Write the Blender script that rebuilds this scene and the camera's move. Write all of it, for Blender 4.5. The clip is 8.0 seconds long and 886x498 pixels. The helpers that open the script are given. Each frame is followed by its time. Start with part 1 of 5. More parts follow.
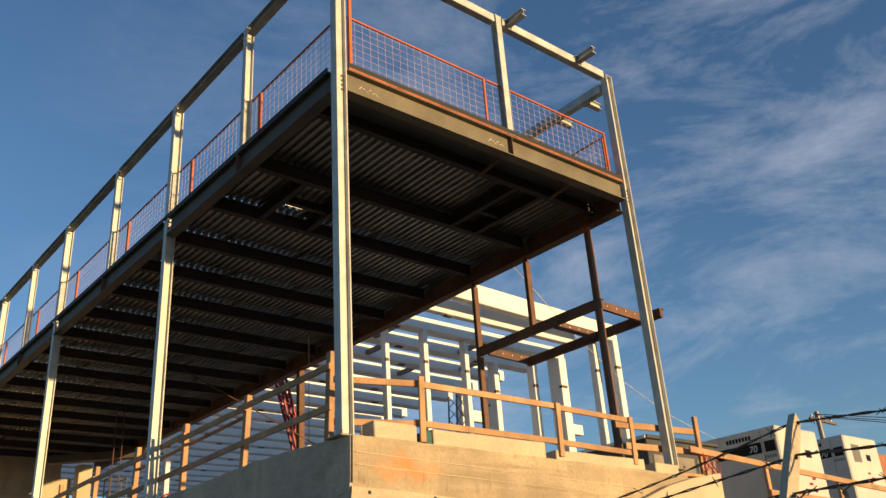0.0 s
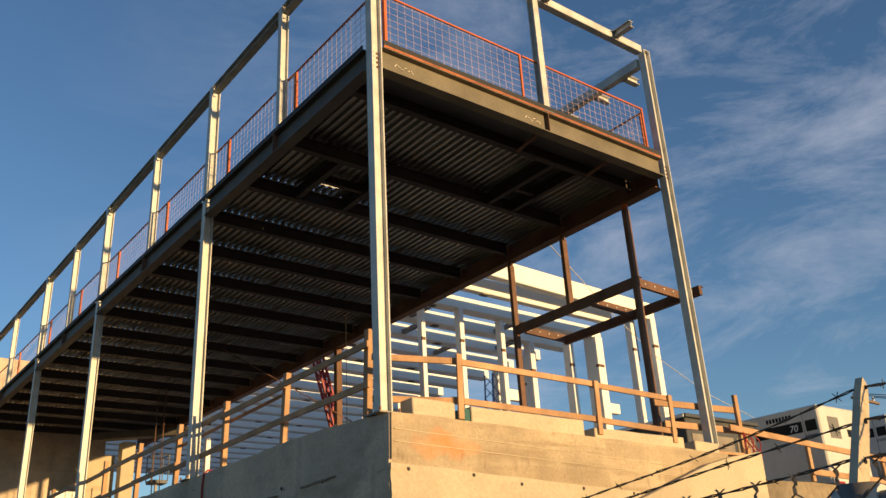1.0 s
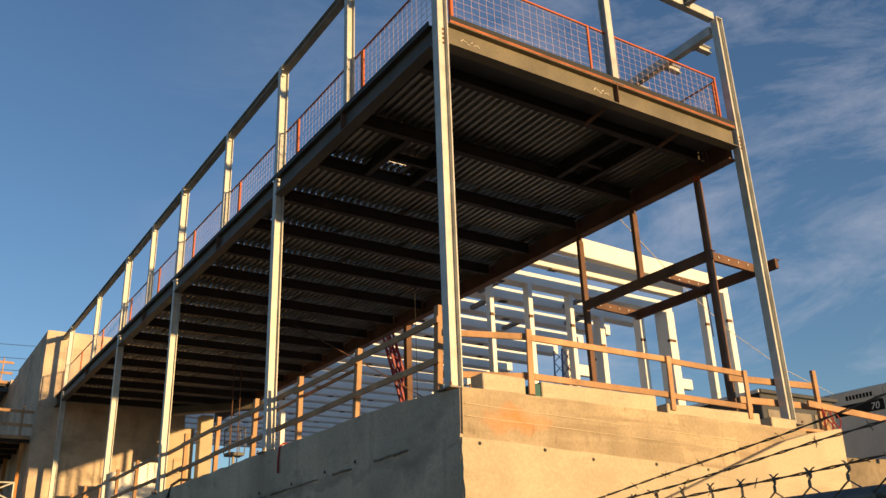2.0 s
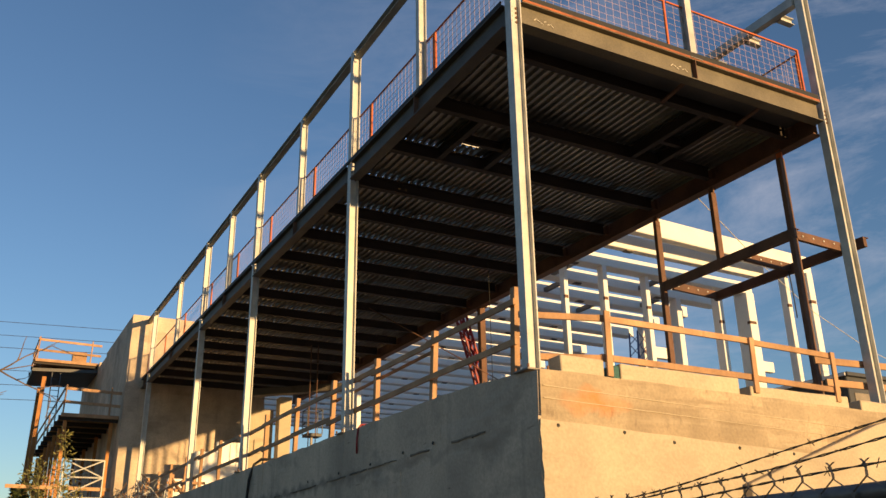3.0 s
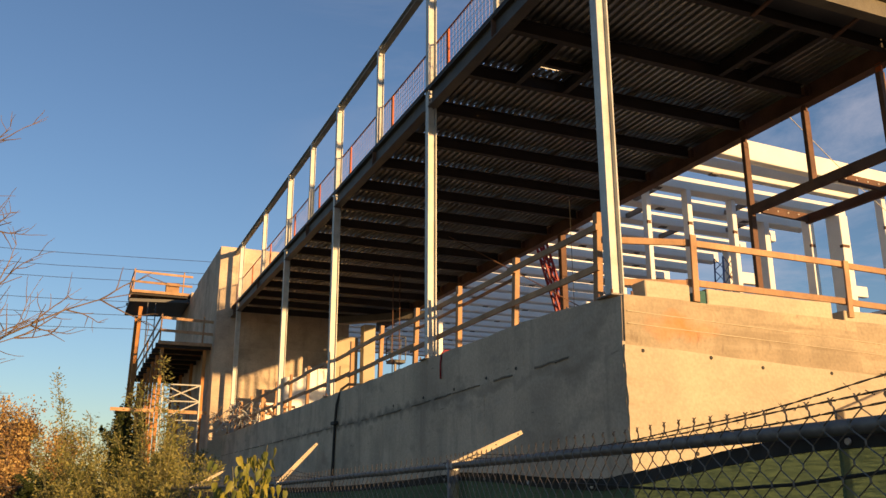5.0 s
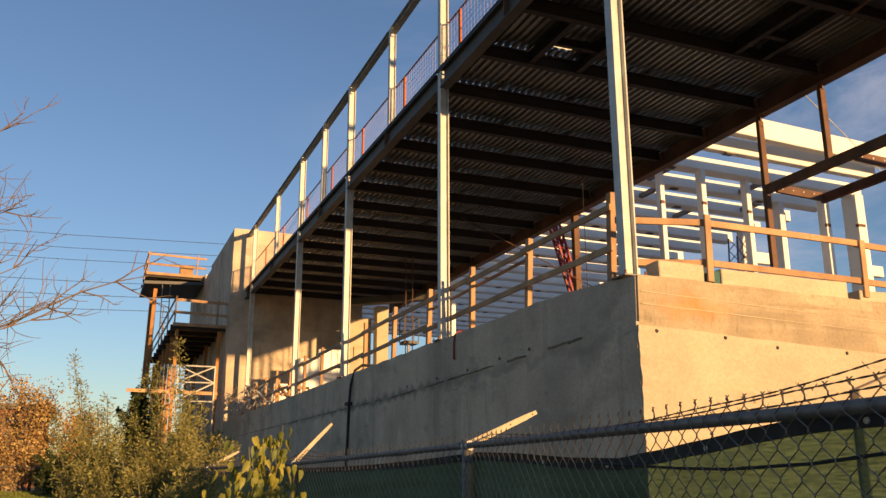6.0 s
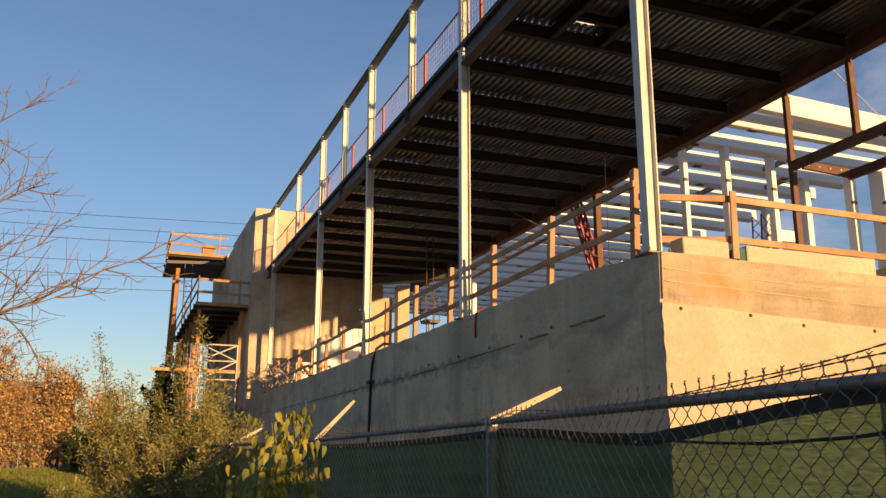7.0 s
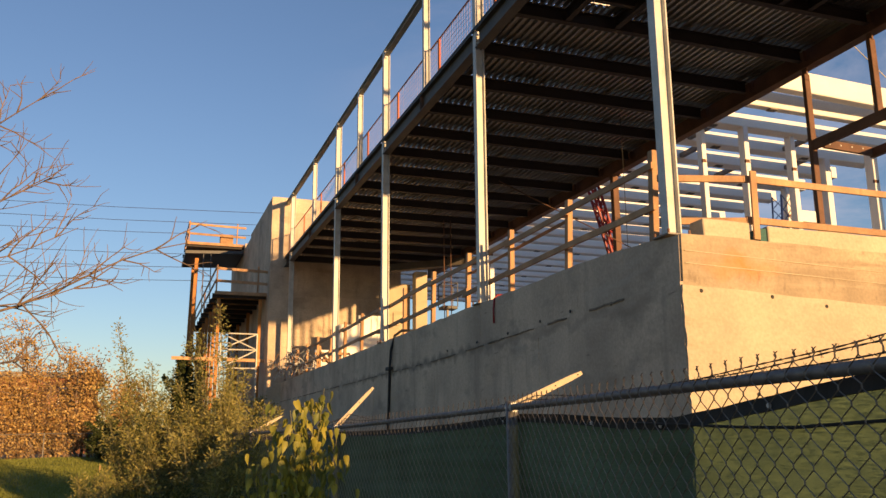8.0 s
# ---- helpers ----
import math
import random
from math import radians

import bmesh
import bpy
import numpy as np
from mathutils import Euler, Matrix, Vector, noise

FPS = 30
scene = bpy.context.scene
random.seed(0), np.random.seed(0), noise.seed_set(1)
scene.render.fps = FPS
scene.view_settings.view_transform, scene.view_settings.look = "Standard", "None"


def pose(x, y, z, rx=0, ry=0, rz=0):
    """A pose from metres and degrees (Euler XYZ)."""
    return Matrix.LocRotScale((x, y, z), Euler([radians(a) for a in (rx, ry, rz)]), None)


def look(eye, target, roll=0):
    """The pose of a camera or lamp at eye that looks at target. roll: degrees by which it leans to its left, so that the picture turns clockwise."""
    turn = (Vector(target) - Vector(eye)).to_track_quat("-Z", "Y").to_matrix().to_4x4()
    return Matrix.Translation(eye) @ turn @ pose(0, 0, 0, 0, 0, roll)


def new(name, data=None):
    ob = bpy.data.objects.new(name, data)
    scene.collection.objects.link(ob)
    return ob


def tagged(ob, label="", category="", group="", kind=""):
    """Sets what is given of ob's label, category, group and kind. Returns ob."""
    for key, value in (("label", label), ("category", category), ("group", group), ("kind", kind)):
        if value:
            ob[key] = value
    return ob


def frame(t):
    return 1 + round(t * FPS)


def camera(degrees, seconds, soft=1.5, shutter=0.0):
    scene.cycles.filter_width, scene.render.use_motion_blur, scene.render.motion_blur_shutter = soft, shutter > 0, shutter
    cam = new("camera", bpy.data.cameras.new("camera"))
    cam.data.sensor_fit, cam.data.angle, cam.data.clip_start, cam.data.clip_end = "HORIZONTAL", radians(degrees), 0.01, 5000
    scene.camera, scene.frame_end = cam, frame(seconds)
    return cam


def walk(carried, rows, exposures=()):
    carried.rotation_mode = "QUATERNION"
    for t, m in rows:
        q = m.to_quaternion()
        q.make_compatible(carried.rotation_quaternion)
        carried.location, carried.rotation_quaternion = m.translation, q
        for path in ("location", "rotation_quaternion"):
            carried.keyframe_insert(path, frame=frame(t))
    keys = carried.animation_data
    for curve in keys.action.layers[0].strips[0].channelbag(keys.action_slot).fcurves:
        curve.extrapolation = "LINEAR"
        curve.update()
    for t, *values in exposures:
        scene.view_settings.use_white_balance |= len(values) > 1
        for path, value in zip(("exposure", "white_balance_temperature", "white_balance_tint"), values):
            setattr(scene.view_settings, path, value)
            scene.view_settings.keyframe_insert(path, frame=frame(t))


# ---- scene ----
cam = camera(54.6, 8.0)
PATH = [
    (0, (-5.926, -8.876, -2.379), (-4.724, -7.504, -1.557), -4.0),
    (0.5, (-5.925, -8.852, -2.381), (-4.738, -7.457, -1.578), -3.7),
    (1, (-5.923, -8.818, -2.395), (-4.775, -7.381, -1.611), -3.3),
    (1.5, (-5.924, -8.816, -2.39), (-4.83, -7.323, -1.632), -2.7),
    (3, (-5.982, -8.755, -2.4), (-5.086, -7.112, -1.693), -0.9),
    (3.5, (-5.985, -8.732, -2.391), (-5.15, -7.044, -1.716), -0.4),
    (4, (-5.997, -8.73, -2.403), (-5.201, -7.007, -1.773), -0.2),
    (4.5, (-5.987, -8.707, -2.408), (-5.218, -6.956, -1.824), -0.1),
    (6, (-5.992, -8.691, -2.41), (-5.262, -6.9, -1.901), -0.1),
    (6.5, (-5.993, -8.658, -2.418), (-5.281, -6.853, -1.931), -0.0),
    (7, (-5.983, -8.627, -2.422), (-5.293, -6.808, -1.959), 0.1),
    (7.5, (-5.979, -8.597, -2.422), (-5.307, -6.766, -1.978), -0.2),
    (8, (-5.96, -8.569, -2.417), (-5.305, -6.729, -1.985), -0.5),
]
walk(cam, [(t, look(e, g, r)) for t, e, g, r in PATH], [(0.0, 0.76, 6450, 15), (1.5, 0.75, 6650, 17), (4.0, 0.77, 7000, 22), (8.0, 0.89, 7350, 29)])

# ---------------------------------------------------------------- light
SUN = Vector((0.22, -1.0, 0.0877)).normalized()
lamp = bpy.data.lights.new("sun", "SUN")
lamp.energy, lamp.angle, lamp.color = 4.4, radians(0.6), (1.0, 0.67, 0.28)
sun = new("sun", lamp)
sun.matrix_world = look(SUN * 60, (0, 0, 0))

world = bpy.data.worlds.new("sky")
scene.world = world
world.use_nodes = True
wn, wl = world.node_tree.nodes, world.node_tree.links
sky = wn.new("ShaderNodeTexSky")
sky.sky_type, sky.sun_disc = "NISHITA", False
sky.sun_elevation, sky.sun_rotation = math.asin(SUN.z), radians(167.6)
sky.air_density, sky.dust_density, sky.ozone_density = 1.0, 0.0, 3.0
co = wn.new("ShaderNodeTexCoord")
mp = wn.new("ShaderNodeMapping")
mp.inputs["Scale"].default_value = (1.2, 1.5, 5.0)
mp.inputs["Rotation"].default_value = (radians(18), radians(-14), 0)
cl = wn.new("ShaderNodeTexNoise")
cl.inputs["Scale"].default_value, cl.inputs["Detail"].default_value = 2.3, 9
cl.inputs["Roughness"].default_value, cl.inputs["Distortion"].default_value = 0.68, 0.5
rp = wn.new("ShaderNodeValToRGB")
rp.color_ramp.elements[0].position, rp.color_ramp.elements[0].color = 0.44, (0, 0, 0, 1)
rp.color_ramp.elements[1].position, rp.color_ramp.elements[1].color = 0.78, (0.62, 0.62, 0.62, 1)
sep = wn.new("ShaderNodeSeparateXYZ")
side = wn.new("ShaderNodeMapRange")
side.inputs[1].default_value, side.inputs[2].default_value = 0.15, 0.7
mul = wn.new("ShaderNodeMath")
mul.operation = "MULTIPLY"
mix = wn.new("ShaderNodeMix")
mix.data_type = "RGBA"
mix.inputs[7].default_value = (2.5, 2.75, 3.15, 1)
bg = wn["Background"]
bg.inputs["Strength"].default_value = 0.125
wl.new(co.outputs["Generated"], mp.inputs["Vector"])
wl.new(co.outputs["Generated"], sep.inputs[0])
wl.new(sep.outputs["X"], side.inputs[0])
wl.new(mp.outputs[0], cl.inputs["Vector"])
wl.new(cl.outputs[0], rp.inputs[0])
wl.new(rp.outputs[0], mul.inputs[0])
wl.new(side.outputs[0], mul.inputs[1])
wl.new(mul.outputs[0], mix.inputs[0])
wl.new(sky.outputs[0], mix.inputs[6])
wl.new(mix.outputs[2], bg.inputs["Color"])


# ---------------------------------------------------------------- materials
def mat(name, base, rough=0.6, metal=0.0, var=0.2, big=1.2, fine=30.0, bump=0.15, tint=None, piece=0.0, spec=0.4):
    """Base colour with stains at a large scale and grain at a small one; piece varies it from object to object."""
    m = bpy.data.materials.new(name)
    m.use_nodes = True
    n, l = m.node_tree.nodes, m.node_tree.links
    b = n["Principled BSDF"]
    b.inputs["Metallic"].default_value = metal
    b.inputs["Specular IOR Level"].default_value = spec
    c = n.new("ShaderNodeTexCoord")
    t1, t2 = n.new("ShaderNodeTexNoise"), n.new("ShaderNodeTexNoise")
    t1.inputs["Scale"].default_value, t1.inputs["Detail"].default_value = big, 6
    t2.inputs["Scale"].default_value, t2.inputs["Detail"].default_value = fine, 4
    for t in (t1, t2):
        l.new(c.outputs["Object"], t.inputs["Vector"])
    r1 = n.new("ShaderNodeValToRGB")
    lo = tint or tuple(v * (1 - var) for v in base)
    hi = tuple(min(1, v * (1 + 0.5 * var)) for v in base)
    r1.color_ramp.elements[0].position, r1.color_ramp.elements[0].color = 0.32, (*lo, 1)
    r1.color_ramp.elements[1].position, r1.color_ramp.elements[1].color = 0.66, (*hi, 1)
    l.new(t1.outputs[0], r1.inputs[0])
    g = n.new("ShaderNodeMapRange")
    g.inputs[1].default_value, g.inputs[2].default_value = 0.3, 0.7
    g.inputs[3].default_value, g.inputs[4].default_value = 1 - 0.5 * var, 1 + 0.35 * var
    l.new(t2.outputs[0], g.inputs[0])
    scale = g.outputs[0]
    if piece:
        oi, pr, pm = n.new("ShaderNodeObjectInfo"), n.new("ShaderNodeMapRange"), n.new("ShaderNodeMath")
        pr.inputs[3].default_value, pr.inputs[4].default_value = 1 - piece, 1 + piece
        pm.operation = "MULTIPLY"
        l.new(oi.outputs["Random"], pr.inputs[0])
        l.new(pr.outputs[0], pm.inputs[0])
        l.new(scale, pm.inputs[1])
        scale = pm.outputs[0]
    x = n.new("ShaderNodeVectorMath")
    x.operation = "SCALE"
    l.new(r1.outputs[0], x.inputs[0])
    l.new(scale, x.inputs["Scale"])
    l.new(x.outputs[0], b.inputs["Base Color"])
    rr = n.new("ShaderNodeMapRange")
    rr.inputs[3].default_value, rr.inputs[4].default_value = max(0.05, rough - 0.12), min(1, rough + 0.12)
    l.new(t1.outputs[0], rr.inputs[0])
    l.new(rr.outputs[0], b.inputs["Roughness"])
    if bump:
        bp = n.new("ShaderNodeBump")
        bp.inputs["Strength"].default_value, bp.inputs["Distance"].default_value = bump, 0.02
        l.new(t2.outputs[0], bp.inputs["Height"])
        l.new(bp.outputs[0], b.inputs["Normal"])
    m["out"] = x.name
    return m


def over(m, colour, mask):
    """Lay a second colour over a material's base; mask(nodes, links, coordinates) gives the socket that says where."""
    n, l = m.node_tree.nodes, m.node_tree.links
    b = n["Principled BSDF"]
    old = b.inputs["Base Color"].links[0].from_socket
    c = [k for k in n if k.type == "TEX_COORD"][0]
    k = n.new("ShaderNodeMix")
    k.data_type = "RGBA"
    k.inputs[7].default_value = (*colour, 1)
    l.new(mask(n, l, c.outputs["Object"]), k.inputs[0])
    l.new(old, k.inputs[6])
    l.new(k.outputs[2], b.inputs["Base Color"])
    return m


def streaks(lo, hi, amount, stretch=(2.5, 2.5, 0.35), scale=1.4):
    def mask(n, l, c):
        p, t, r = n.new("ShaderNodeMapping"), n.new("ShaderNodeTexNoise"), n.new("ShaderNodeMapRange")
        p.inputs["Scale"].default_value = stretch
        t.inputs["Scale"].default_value, t.inputs["Detail"].default_value, t.inputs["Roughness"].default_value = scale, 7, 0.62
        r.inputs[1].default_value, r.inputs[2].default_value, r.inputs[4].default_value = lo, hi, amount
        l.new(c, p.inputs[0])
        l.new(p.outputs[0], t.inputs["Vector"])
        l.new(t.outputs[0], r.inputs[0])
        return r.outputs[0]
    return mask


def blot(centre, radius, amount):
    """A stain with a ragged edge round a place."""
    def mask(n, l, c):
        t, a, s, d, r = (n.new("ShaderNodeTexNoise"), n.new("ShaderNodeVectorMath"), n.new("ShaderNodeVectorMath"),
                         n.new("ShaderNodeVectorMath"), n.new("ShaderNodeMapRange"))
        t.inputs["Scale"].default_value, t.inputs["Detail"].default_value = 3.0, 6
        s.operation, s.inputs["Scale"].default_value = "SCALE", 0.5
        l.new(c, t.inputs["Vector"])
        l.new(t.outputs[1], s.inputs[0])
        l.new(c, a.inputs[0])
        l.new(s.outputs[0], a.inputs[1])
        p = n.new("ShaderNodeMapping")
        p.vector_type = "POINT"
        p.inputs["Location"].default_value = tuple(-(v + 0.25) / w for v, w in zip(centre, radius))
        p.inputs["Scale"].default_value = tuple(1 / w for w in radius)
        l.new(a.outputs[0], p.inputs[0])
        d.operation = "LENGTH"
        l.new(p.outputs[0], d.inputs[0])
        r.inputs[1].default_value, r.inputs[2].default_value = 1.0, 0.1
        r.inputs[3].default_value, r.inputs[4].default_value = 0.0, amount
        l.new(d.outputs["Value"], r.inputs[0])
        return r.outputs[0]
    return mask


def casts(amount, size, lo=0.35, hi=1.0):
    """Form panels: a tone of its own for each cast panel of the given size."""
    def mask(n, l, c):
        p, f, w, r = n.new("ShaderNodeVectorMath"), n.new("ShaderNodeVectorMath"), n.new("ShaderNodeTexWhiteNoise"), n.new("ShaderNodeMapRange")
        p.operation, f.operation = "DIVIDE", "FLOOR"
        p.inputs[1].default_value = size
        r.inputs[1].default_value, r.inputs[2].default_value, r.inputs[4].default_value = lo, hi, amount
        l.new(c, p.inputs[0])
        l.new(p.outputs[0], f.inputs[0])
        l.new(f.outputs[0], w.inputs["Vector"])
        l.new(w.outputs["Value"], r.inputs[0])
        return r.outputs[0]
    return mask


def cloth(name, base, clear):
    m = mat(name, base, 0.9, var=0.25, big=1.5, fine=120, bump=0.1)
    n, l = m.node_tree.nodes, m.node_tree.links
    t, k = n.new("ShaderNodeBsdfTransparent"), n.new("ShaderNodeMixShader")
    t.inputs[0].default_value = (0.30, 0.52, 0.37, 1)
    c, mp, ns, mr = n.new("ShaderNodeTexCoord"), n.new("ShaderNodeMapping"), n.new("ShaderNodeTexNoise"), n.new("ShaderNodeMapRange")
    mp.inputs["Scale"].default_value = (7, 7, 130)
    ns.inputs["Scale"].default_value, ns.inputs["Detail"].default_value, ns.inputs["Roughness"].default_value = 2.2, 8, 0.8
    mr.inputs[1].default_value, mr.inputs[2].default_value = 0.36, 0.64
    mr.inputs[3].default_value, mr.inputs[4].default_value = clear * 0.1, clear * 1.9
    l.new(c.outputs["Object"], mp.inputs["Vector"])
    l.new(mp.outputs[0], ns.inputs["Vector"])
    l.new(ns.outputs[0], mr.inputs[0])
    l.new(mr.outputs[0], k.inputs[0])
    l.new(n["Principled BSDF"].outputs[0], k.inputs[1])
    l.new(t.outputs[0], k.inputs[2])
    l.new(k.outputs[0], n["Material Output"].inputs[0])
    return m


def leafy(name, base, var=0.5):
    """Leaves: the colour varies from leaf to leaf, and some light comes through."""
    m = bpy.data.materials.new(name)
    m.use_nodes = True
    n, l = m.node_tree.nodes, m.node_tree.links
    b = n["Principled BSDF"]
    geo, ramp, tr, k = n.new("ShaderNodeNewGeometry"), n.new("ShaderNodeValToRGB"), n.new("ShaderNodeBsdfTranslucent"), n.new("ShaderNodeMixShader")
    oi, ad, fr = n.new("ShaderNodeObjectInfo"), n.new("ShaderNodeMath"), n.new("ShaderNodeMath")
    fr.operation = "FRACT"
    l.new(geo.outputs["Random Per Island"], ad.inputs[0])
    l.new(oi.outputs["Random"], ad.inputs[1])
    l.new(ad.outputs[0], fr.inputs[0])
    lo, hi = base
    e = ramp.color_ramp.elements
    e[0].color, e[1].color = (*lo, 1), (*hi, 1)
    mid = e.new(0.5)
    mid.color = (*(0.5 * (a + c) for a, c in zip(lo, hi)), 1)
    l.new(fr.outputs[0], ramp.inputs[0])
    l.new(ramp.outputs[0], b.inputs["Base Color"])
    l.new(ramp.outputs[0], tr.inputs[0])
    b.inputs["Roughness"].default_value = 0.55
    k.inputs[0].default_value = 0.3
    l.new(b.outputs[0], k.inputs[1])
    l.new(tr.outputs[0], k.inputs[2])
    l.new(k.outputs[0], n["Material Output"].inputs[0])
    return m


CONC = mat("concrete", (0.56, 0.455, 0.345), 0.85, var=0.28, big=0.9, fine=26, bump=0.22)
over(CONC, (0.20, 0.17, 0.135), streaks(0.56, 0.74, 0.5))
over(CONC, (0.24, 0.20, 0.155), streaks(0.54, 0.66, 0.55, (0.5, 0.5, 0.9), 1.6))
over(CONC, (0.12, 0.10, 0.08), streaks(0.66, 0.74, 0.8, (1.0, 1.0, 6.0), 1.8))
over(CONC, (0.15, 0.13, 0.105), blot((-0.1, 10.0, -0.82), (2.0, 12.0, 0.13), 0.8))
over(CONC, (0.55, 0.52, 0.46), streaks(0.58, 0.8, 0.5, (0.35, 0.35, 2.4), 1.1))
over(CONC, (0.24, 0.20, 0.16), casts(0.3, (50.0, 1.23, 1.9)))
JOINT = mat("dark_stained_joint", (0.19, 0.16, 0.125), 0.9, var=0.5, big=3, fine=30, bump=0.3)
CONC_END = mat("concrete_end", (0.46, 0.39, 0.285), 0.85, var=0.2, big=0.8, fine=26, bump=0.2)
over(CONC_END, (0.25, 0.20, 0.14), streaks(0.55, 0.78, 0.6, (0.5, 0.5, 3.0), 1.0))
CONC_TOP = mat("concrete_upper", (0.40, 0.325, 0.225), 0.88, var=0.3, big=1.2, fine=24, bump=0.25)
over(CONC_TOP, (0.20, 0.15, 0.095), streaks(0.5, 0.7, 0.8, (0.45, 0.45, 4.2), 1.3))
over(CONC_TOP, (0.50, 0.43, 0.32), streaks(0.58, 0.72, 0.6, (0.3, 0.3, 7.0), 1.1))
over(CONC_TOP, (0.24, 0.185, 0.12), casts(0.35, (1.22, 50.0, 0.21)))
over(CONC_TOP, (0.17, 0.13, 0.09), streaks(0.6, 0.72, 0.7, (3.0, 3.0, 1.2), 2.2))
over(CONC_TOP, (0.56, 0.19, 0.04), blot((0.74, -0.33, -0.47), (0.62, 1.2, 0.19), 0.7))
GALV = mat("galvanised_steel", (0.52, 0.525, 0.50), 0.55, 0.15, var=0.22, big=3, fine=60, bump=0.05)
over(GALV, (0.30, 0.27, 0.22), streaks(0.6, 0.8, 0.6, (3, 3, 0.5), 2.0))
HEADGREY = mat("weathered_head_beam", (0.40, 0.395, 0.37), 0.6, 0.1, var=0.3, big=2.0, fine=40, bump=0.06)
# also holds the painted shade of the pier beam under the deck
PRIMER_SHADE = mat("grey_primer_and_shade", (0.09, 0.082, 0.075), 0.65, 0.0, var=0.35, big=1.6, fine=40, bump=0.08)
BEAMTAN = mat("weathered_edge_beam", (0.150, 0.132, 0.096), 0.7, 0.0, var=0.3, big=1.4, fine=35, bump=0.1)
RUST = mat("rusty_primer_steel", (0.15, 0.078, 0.05), 0.75, 0.0, var=0.4, big=1.8, fine=40, bump=0.12)
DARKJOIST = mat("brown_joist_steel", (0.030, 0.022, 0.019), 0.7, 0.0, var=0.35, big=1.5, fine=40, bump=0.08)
DECKMET = mat("galvanised_deck_sheet", (0.27, 0.265, 0.255), 0.36, 0.8, var=0.25, big=1.0, fine=18, bump=0.06)
WHITE = mat("white_painted_steel", (0.76, 0.76, 0.73), 0.5, 0.0, var=0.08, big=0.8, fine=20, bump=0.03)
PLATE = mat("grey_clip_plate", (0.22, 0.20, 0.18), 0.6, 0.3, var=0.3)
LUMBER = mat("raw_lumber", (0.43, 0.255, 0.14), 0.8, var=0.3, big=2.2, fine=50, bump=0.2, piece=0.18)
over(LUMBER, (0.27, 0.15, 0.07), streaks(0.55, 0.75, 0.6, (6, 6, 0.6), 3.0))
ORANGE = mat("orange_paint", (0.52, 0.12, 0.03), 0.55, var=0.2, big=3, fine=40, bump=0.05)
RUSTORANGE = mat("rusty_orange_angle", (0.33, 0.10, 0.04), 0.7, var=0.4, big=2.5, fine=40, bump=0.1)
ORANGEW = mat("orange_form_timber", (0.44, 0.18, 0.045), 0.65, var=0.25, big=3, fine=40, bump=0.1, piece=0.12)
# pinkish base holds the tint that the low sun gives the mesh
WIRE = mat("welded_wire", (0.48, 0.34, 0.32), 0.5, 0.4, var=0.2)
LINK = mat("chain_link_wire", (0.20, 0.175, 0.145), 0.5, 0.2, var=0.3)
PIPE = mat("galvanised_pipe", (0.175, 0.168, 0.16), 0.55, 0.5, var=0.25, big=5, fine=60, bump=0.05)
ARM = mat("cream_painted_arm", (0.47, 0.385, 0.26), 0.6, 0.0, var=0.25, big=8, fine=80, bump=0.08)
over(ARM, (0.24, 0.16, 0.09), streaks(0.58, 0.75, 0.7, (4, 4, 4), 4.0))
SCREEN = cloth("green_screen_cloth", (0.095, 0.155, 0.085), 0.20)
DARKWIRE = mat("dark_weathered_wire", (0.07, 0.062, 0.055), 0.6, 0.2, var=0.3)
ROPE = mat("pale_rope", (0.58, 0.53, 0.44), 0.8, var=0.2)
SLAB = mat("pale_bounce_concrete", (0.62, 0.60, 0.56), 0.7, var=0.12, big=0.6, fine=20, bump=0.1)
TEAL = mat("dark_teal_block", (0.03, 0.12, 0.11), 0.7, var=0.3)
HEM = mat("black_hem", (0.02, 0.022, 0.02), 0.8, var=0.3)
RUBBER = mat("black_rubber", (0.025, 0.025, 0.025), 0.7, var=0.3)
REDPAINT = mat("red_paint", (0.26, 0.018, 0.02), 0.5, var=0.25)
BLUEPAINT = mat("blue_paint", (0.05, 0.10, 0.28), 0.5, var=0.2)
VANWHITE = mat("white_vehicle_paint", (0.56, 0.54, 0.50), 0.4, var=0.1, big=1.0, fine=10, bump=0.02)
GLASS = mat("dark_glazing", (0.012, 0.013, 0.015), 0.4, var=0.2, bump=0, spec=0.1)
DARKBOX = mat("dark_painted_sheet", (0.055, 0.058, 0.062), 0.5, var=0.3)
GREYWIN = mat("grey_brown_panel", (0.22, 0.19, 0.15), 0.5, var=0.3)
LETTER = mat("white_lettering", (0.75, 0.75, 0.75), 0.5, var=0.05, bump=0)
MARK = mat("grey_marking", (0.15, 0.15, 0.15), 0.6, var=0.1, bump=0)
CHALK = mat("chalk_marking", (0.62, 0.58, 0.50), 0.9, var=0.2, bump=0)
PANEL = mat("white_insulation_board", (0.88, 0.87, 0.83), 0.7, var=0.08, big=1.5)
BARK = mat("grey_brown_bark", (0.17, 0.12, 0.085), 0.9, var=0.35, big=6, fine=60, bump=0.4)
STEM = mat("green_brown_stem", (0.16, 0.15, 0.07), 0.85, var=0.3, big=6, fine=60)
SOIL = mat("dry_soil_and_gravel", (0.22, 0.18, 0.13), 0.95, var=0.35, big=0.5, fine=8, bump=0.5)
GRASS = mat("mown_grass", (0.15, 0.20, 0.04), 0.9, var=0.4, big=0.35, fine=22, bump=0.6)
BRICK = mat("red_brown_brick", (0.34, 0.15, 0.09), 0.9, var=0.25, big=1, fine=14, bump=0.3)
LEAF_GREEN = leafy("shrub_leaf", ((0.10, 0.12, 0.03), (0.37, 0.32, 0.10)))
LEAF_YELLOW = leafy("yellow_green_leaf", ((0.12, 0.15, 0.03), (0.34, 0.30, 0.045)))
